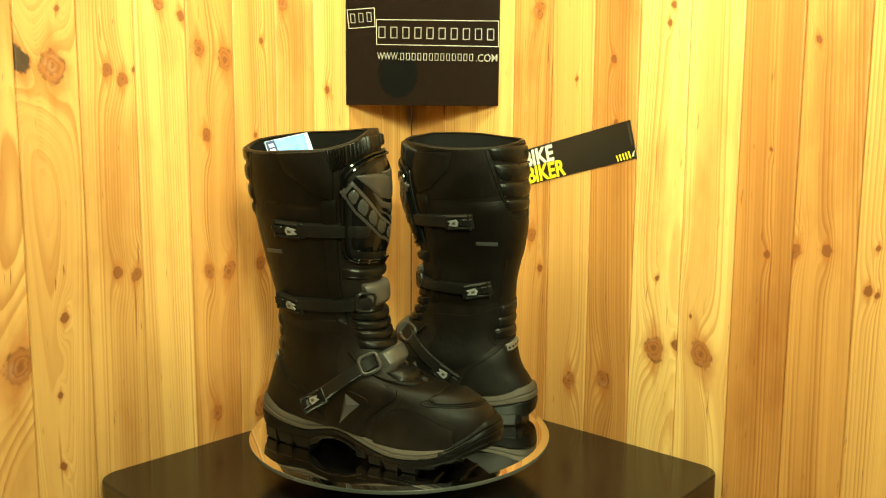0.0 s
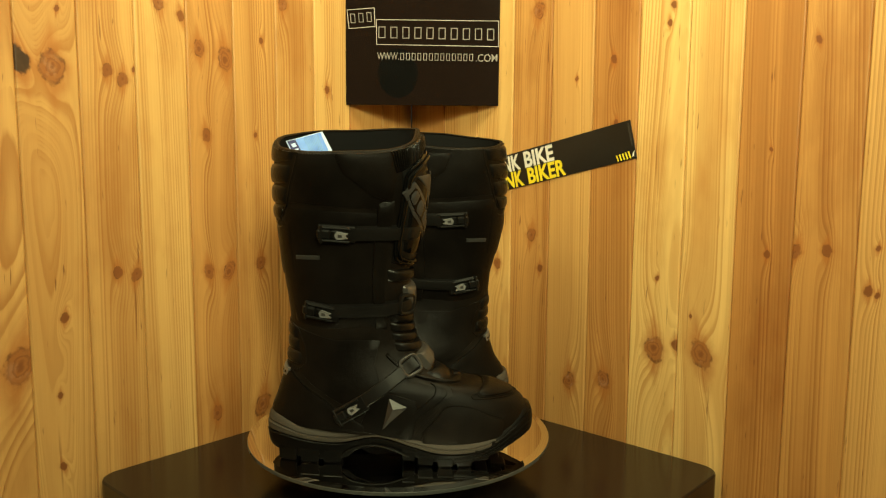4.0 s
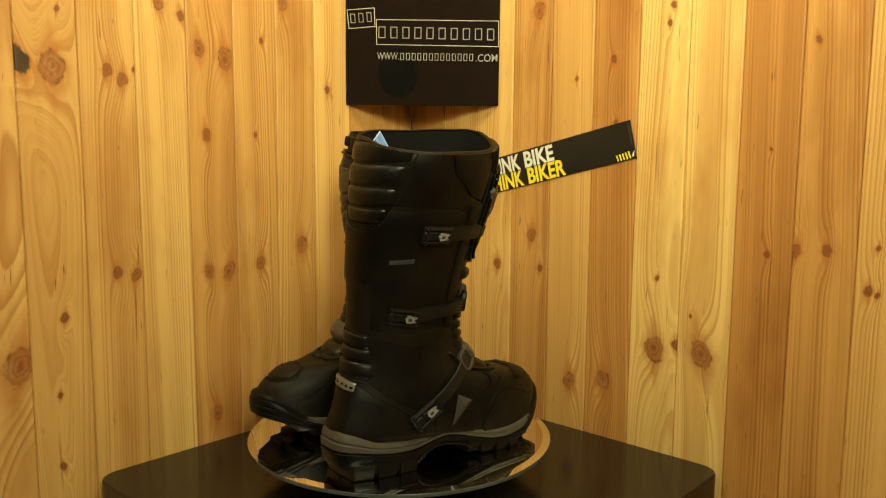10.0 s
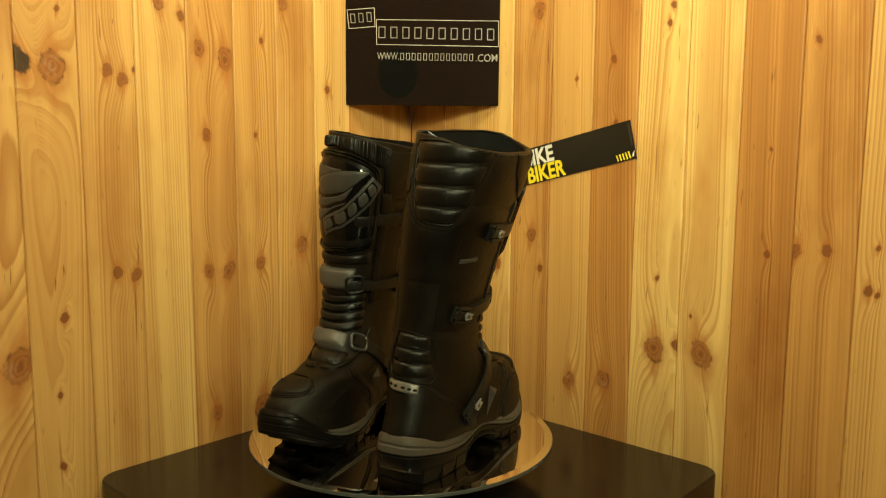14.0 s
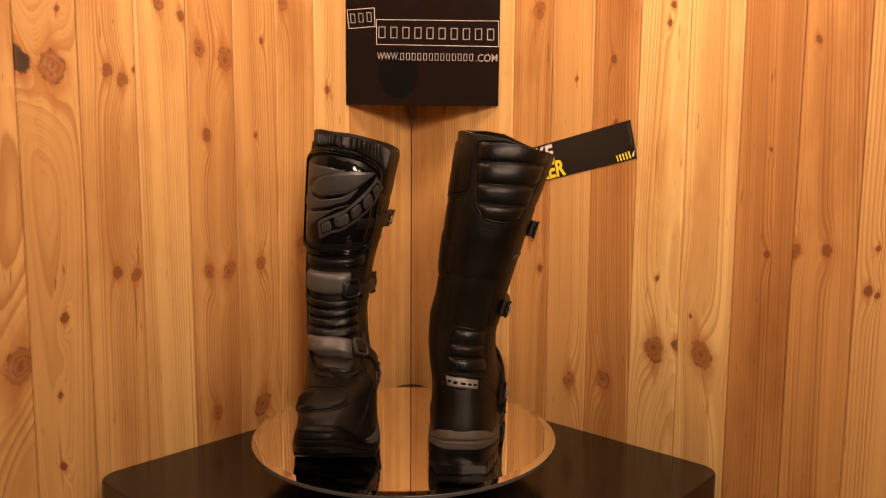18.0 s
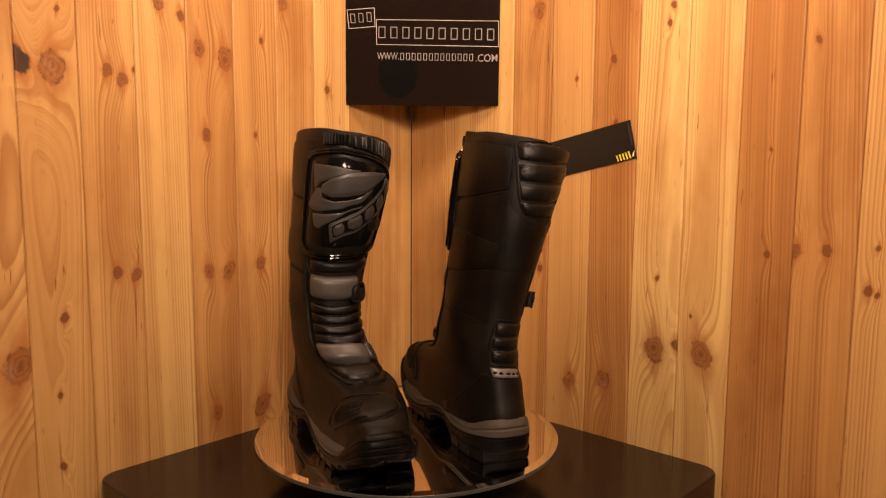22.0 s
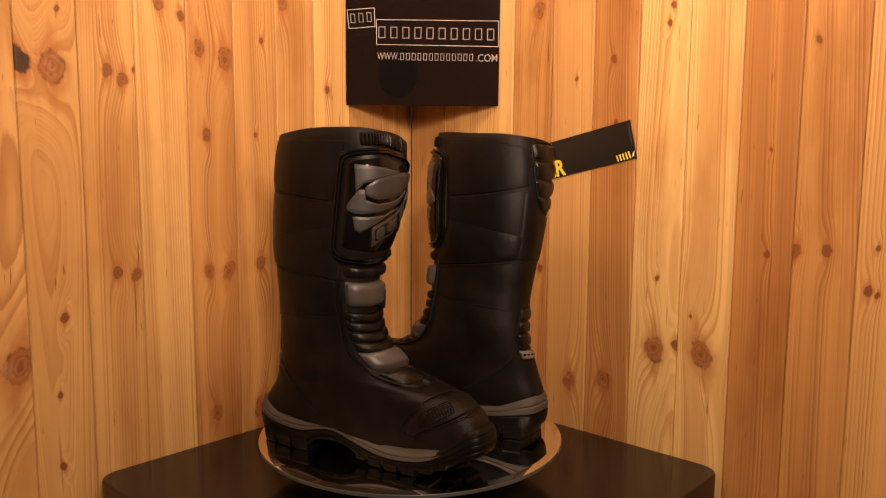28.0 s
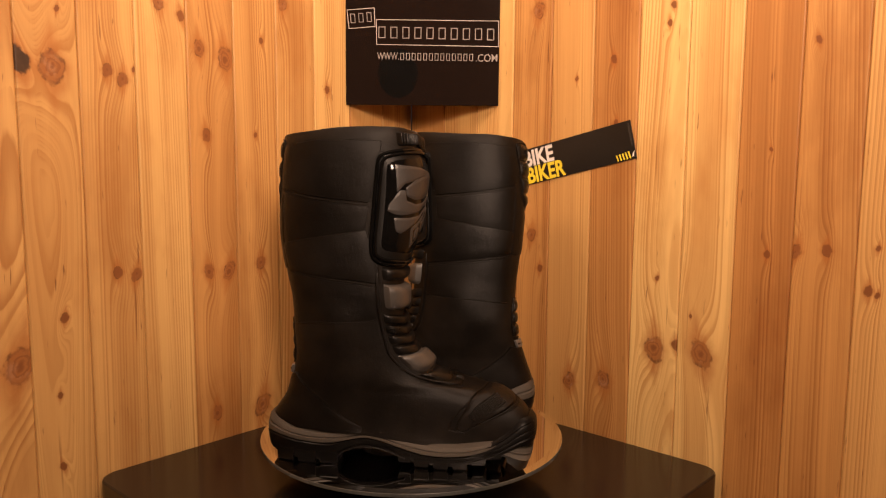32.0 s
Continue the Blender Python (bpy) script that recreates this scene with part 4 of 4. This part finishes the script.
    tagged(add("stitching", stitches(seams, side), THREAD, "", False), kind="stuff")
    # straps and buckles
    add("strap", strip([(-18, .2885), (-60, .2890), (-96, .2890)], [(-18, .2730), (-60, .2725), (-96, .2725)], side, 0.0078, 20, 5, 30, 14), STRAP)
    add("strap_plate", strip([(-12, .2900), (-40, .2900)], [(-14, .2715), (-40, .2715)], side, 0.0092, 8, 5, 6, 6), STRAP)
    buckle(boot, side, -94, .2812, 0)
    add("strap", strip([(-8, .2010), (-60, .1965), (-112, .1945)], [(-8, .1850), (-60, .1810), (-112, .1785)], side, 0.0085, 22, 5, 30, 14), STRAP)
    loop_ring(boot, side, -26, .1930, 0, 0.0115, 0.0110, STRAP)
    buckle(boot, side, -112, .1868, 0)
    add("strap", taut_strap(side, (-38, .1205), (-112, .0668), 0.0078), STRAP)
    loop_ring(boot, side, -48, .1165, 34, 0.0118, 0.0108, GREY_RUBBER, 0.0012)
    buckle(boot, side, -112, .0668, 32)
    # sole
    add("midsole", sole_band(SOLE_TOP, SOLE_MID, side, [(0.0, -0.0035), (0.02, -0.0008), (0.10, 0.0008), (0.40, 0.0006), (0.47, -0.0012), (0.53, -0.0012), (0.60, -0.0004), (0.90, -0.0022), (1.0, -0.0045)]), MIDSOLE, "grey two-layer midsole")
    out = add("outsole", sole_band(SOLE_MID, SOLE_LOW, side, [(0.0, -0.006), (0.03, -0.0022), (0.20, -0.0008), (0.55, 0.0004), (0.92, 0.0012), (1.0, -0.0012)]), RUBBER, "black cleated rubber outsole")
    bm = bmesh.new()
    rings = []
    for f, grow in ((0.0, -0.0030), (0.05, 0.0012), (0.22, 0.0022), (0.27, 0.0010), (0.32, 0.0024), (0.48, 0.0024), (0.53, 0.0010), (0.58, 0.0024), (0.74, 0.0016), (0.79, 0.0000), (0.84, 0.0004), (0.95, -0.0022), (1.0, -0.0065)):
        ring = []
        for i in range(49):
            a = radians(-66 + 132 * i / 48)
            e = min(1.0, max(0.0, (1.0 - abs(i - 24) / 24) / 0.72))
            e = e * e * (3 - 2 * e)
            x, y = sole_point(a, grow * (0.45 + 0.55 * e), side)
            x0, _ = sole_point(a, 0, side)
            lo = smooth_table(x0, SOLE_LOW) + 0.001
            hi = smooth_table(x0, SOLE_MID) + 0.0005 + e * 0.0125
            ring.append((x, y, lo + (hi - lo) * f))
        rings.append(ring)
    loft(bm, rings, False)
    part("toe_bumper", bm, RUBBER, out, "ribbed rubber toe bumper", True)
    for inner in (True, False):
        for x, ln, top in ((-.1370, .0225, .0155), (-.1095, .0230, .0140), (-.0820, .0225, .0150)):
            part("lug", lug(side, x, inner, ln, 0.030, top), RUBBER, out)
        for x, ln, top, lo in ((.0100, .0145, .018, .006), (.0300, .0175, .0115, .0015), (.0530, .0175, .0100, 0), (.0755, .0170, .0105, .0003), (.0970, .0160, .019, .0060), (.1165, .0145, .026, .0135)):
            part("lug", lug(side, x, inner, ln, 0.032, top, lo), RUBBER, out)
    for x, lo in ((-.142, .004), (.050, 0), (.080, .001), (.112, .010)):
        bm = bmesh.new()
        box(bm, x - 0.010, -0.012, lo, x + 0.010, 0.012, lo + 0.014, 0.002)
        part("lug", bm, RUBBER, out)
    for inner in (True, False):
        part("arch_rim", arch_rim(side, inner), RUBBER, out)
    return boot


BOOTS = {"right": (-.028, -.080, -22.3), "left": (.018, .085, 159.0)}
for which, text in (("right", "tall black leather motorcycle boot, three buckles, tag in its collar"), ("left", "tall black leather motorcycle boot, three buckles, standing toe to heel")):
    bx, by, head = BOOTS[which]
    moving.append((build_boot(which, text), math.hypot(bx, by), math.degrees(math.atan2(by, bx)), head, DISC_Z))


def build_tag(m):
    """Printed card standing in the collar of the right boot."""
    tag = empty("product_tag", "white and blue printed card standing in the boot collar", "card", m)
    p1, p2, p3 = Vector((-.1008, .0017, .3934)), Vector((-.1361, -.0378, .3811)), Vector((-.0863, -.0019, .3680))
    u, v = (p1 - p2).normalized(), (p3 - p1).normalized()
    v = (v - u * v.dot(u)).normalized()
    n = u.cross(v)
    if n.y > 0:
        n = -n
    f = Matrix(((u.x, v.x, n.x, p2.x), (u.y, v.y, n.y, p2.y), (u.z, v.z, n.z, p2.z), (0, 0, 0, 1)))
    w = (p1 - p2).length
    bm = bmesh.new()
    box(bm, 0, 0, 0, w, 0.085, 0.0006, 0.0, f)
    part("card", bm, PAPER, tag)
    bm = bmesh.new()
    slab(bm, [(0.001, 0.001), (w - 0.004, 0.001), (w - 0.009, 0.083), (0.001, 0.083)], 0.0007, 0.0009, f)
    part("printed_field", bm, PALE_BLUE, tag)
    bm = bmesh.new()
    slab(bm, [(0.0008, 0.0008), (0.0120, 0.0008), (0.0150, 0.083), (0.0008, 0.083)], 0.0010, 0.0012, f)
    part("printed_corner", bm, NAVY, tag)
    for i in range(4):
        bm = bmesh.new()
        slab(bm, [(0.0035 + i * 0.0003, 0.005 + i * 0.007), (0.0095 + i * 0.0003, 0.005 + i * 0.007), (0.0100 + i * 0.0003, 0.0095 + i * 0.007), (0.0040 + i * 0.0003, 0.0095 + i * 0.007)], 0.0013, 0.0015, f)
        part("print_bar", bm, PAPER, tag)
    # fine lines across the pale field
    for i in range(9):
        bm = bmesh.new()
        slab(bm, [(w * 0.45 + i * 0.0025, 0.002), (w * 0.45 + i * 0.0025 + 0.0006, 0.002), (w * 0.40 + i * 0.0018 + 0.0006, 0.050), (w * 0.40 + i * 0.0018, 0.050)], 0.0010, 0.0011, f)
        part("print_line", bm, BLUE, tag)
    return tag


bx, by, head = BOOTS["right"]
moving.append((build_tag(pose(0, 0, DISC_Z)), math.hypot(bx, by), math.degrees(math.atan2(by, bx)), head, DISC_Z))


# ---- sign ----
def outline_frame(bm, pts, w, z0, z1):
    """A thin line round a four-cornered outline."""
    c = Vector((sum(p[0] for p in pts) / 4, sum(p[1] for p in pts) / 4))
    for i in range(4):
        a, b = Vector(pts[i]), Vector(pts[(i + 1) % 4])
        d = (b - a).normalized()
        n = Vector((-d.y, d.x))
        if n.dot(c - a) < 0:
            n = -n
        slab(bm, [tuple(a), tuple(b), tuple(b + n * w), tuple(a + n * w)], z0, z1)


def build_sign():
    a, b = Vector((-0.1152, 0.3018, 1.2580)), Vector((0.1365, 0.2829, 1.2568))
    u = (b - a).normalized()
    n = Vector((u.y, -u.x, 0)).normalized()
    up = n.cross(u).normalized()
    if up.z < 0:
        up = -up
    m = Matrix(((u.x, up.x, n.x, a.x), (u.y, up.y, n.y, a.y), (u.z, up.z, n.z, a.z), (0, 0, 0, 1)))
    s = empty("sign_board", "square glossy black sign board with white lettering, fixed across the corner", "sign", m)
    bm = bmesh.new()
    box(bm, 0, 0, -0.003, 0.2530, 0.253, 0.0, 0.0006)
    part("board_panel", bm, SIGN, s)
    z0, z1 = 0.0001, 0.0004
    bm = bmesh.new()
    outline_frame(bm, [(0.0017, 0.1538), (0.0477, 0.1572), (0.0494, 0.1266), (0.0052, 0.1230)], 0.0010, z0, z1)
    part("frame_line", bm, DIM_WHITE, s)
    bm = bmesh.new()
    outline_frame(bm, [(0.0504, 0.1385), (0.2513, 0.1360), (0.2519, 0.0945), (0.0512, 0.0978)], 0.0010, z0, z1)
    part("frame_line", bm, DIM_WHITE, s)
    # plain hollow shapes in place of the shop's name
    for i in range(3):
        part("letter_shape", hollow(0.0085 + i * 0.0135, 0.1325 + 0.001 * i, 0.0080, 0.0150, 0.0011, z0, z1, 4), SOFT_WHITE, s)
    for i in range(10):
        part("letter_shape", hollow(0.0545 + i * 0.0198, 0.1085 - 0.0004 * i, 0.0115, 0.0185, 0.0014, z0, z1, 0), SOFT_WHITE, s)
    words("WWW.", 0.0118, 0.0525, 0.0885, 0.0735, SOFT_WHITE, s, z0 + 0.0002, 0.0002)
    words(".COM", 0.0118, 0.2150, 0.2500, 0.0710, SOFT_WHITE, s, z0 + 0.0002, 0.0002)
    for i in range(4, 17):
        part("letter_shape", hollow(0.0530 + i * 0.00945, 0.0735 - 0.0001 * i, 0.0062, 0.0115, 0.0011, z0, z1, 0), SOFT_WHITE, s)
    # a round thing's dark reflection in the gloss, laid on as a thin disc
    bm = bmesh.new()
    slab(bm, [(0.087 + 0.033 * math.cos(2 * math.pi * i / 40), 0.052 + 0.040 * math.sin(2 * math.pi * i / 40)) for i in range(40)], 0.0000, 0.00008)
    part("reflection_disc", bm, SIGN_DARK, s, "faint black disc standing for a round reflection in the board")
    return s


def hollow(x, y, w, h, line, z0, z1, lean):
    """A plain upright rectangle drawn as a thin line."""
    bm = bmesh.new()
    d = math.tan(radians(lean)) * h
    outline_frame(bm, [(x, y), (x + w, y), (x + w - d, y + h), (x - d, y + h)], line, z0, z1)
    return bm


build_sign()


# ---- sticker on the right-hand wall ----
def build_sticker():
    tilt = 13.2
    m = WALL_R @ pose(0.4557, 0.0008, 1.1742) @ Matrix(((1, 0, 0, 0), (0, 0, 1, 0), (0, 1, 0, 0), (0, 0, 0, 1)))
    m = m @ pose(0, 0, 0, 0, 0, tilt)
    s = empty("bumper_sticker", "black sticker with white and yellow slogan, aslant on pine boards", "sticker", m)
    bm = bmesh.new()
    box(bm, -0.296, 0, 0.0, 0.0, 0.0562, 0.0009, 0.0002)
    part("vinyl_strip", bm, STICKER, s)
    for text, x0, x1, y, mat in (("THINK", -0.2820, -0.2040, 0.0277, WHITE), ("BIKE", -0.1955, -0.1385, 0.0277, WHITE),
                                 ("THINK", -0.2810, -0.2025, 0.0012, YELLOW), ("BIKER", -0.1935, -0.1215, 0.0012, YELLOW)):
        words(text, 0.0255, x0, x1, y, mat, s, 0.0012, 0.0010)
    # campaign mark and small print as plain bars
    for i in range(5):
        bm = bmesh.new()
        slab(bm, [(-0.0305 + i * 0.0050, 0.0015), (-0.0285 + i * 0.0050, 0.0015), (-0.0300 + i * 0.0050, 0.0105 + i * 0.0004), (-0.0322 + i * 0.0050, 0.0105 + i * 0.0004)], 0.0010, 0.0013)
        part("mark_bar", bm, YELLOW, s)
    bm = bmesh.new()
    slab(bm, [(-0.0065, 0.0035), (-0.0035, 0.0035), (-0.0015, 0.0120), (-0.0045, 0.0085)], 0.0010, 0.0013)
    part("mark_bar", bm, WHITE, s)
    for i in range(2):
        bm = bmesh.new()
        slab(bm, [(-0.0035 - i * 0.0014, 0.019), (-0.0029 - i * 0.0014, 0.019), (-0.0029 - i * 0.0014, 0.052), (-0.0035 - i * 0.0014, 0.052)], 0.0010, 0.0012)
        part("small_print_bar", bm, GREY, s)
    return s


build_sticker()

# ---- boards of the two walls ----
clad(wall_left, WALL_L, -0.0023, KNOTS_L, TONES_L)
clad(wall_right, WALL_R, 0.0063, KNOTS_R, TONES_R)


def motions():
    """Everything that rides on the turntable: radius, bearing, heading, height."""
    for ob, r, bearing, heading, z in moving:
        rows = []
        for i in range(65):
            t = i * 0.5
            a = turn(t)
            b = radians(bearing) + a
            rows.append((t, pose(r * math.cos(b), r * math.sin(b), z, 0, 0, heading + math.degrees(a))))
        walk(ob, rows)


motions()
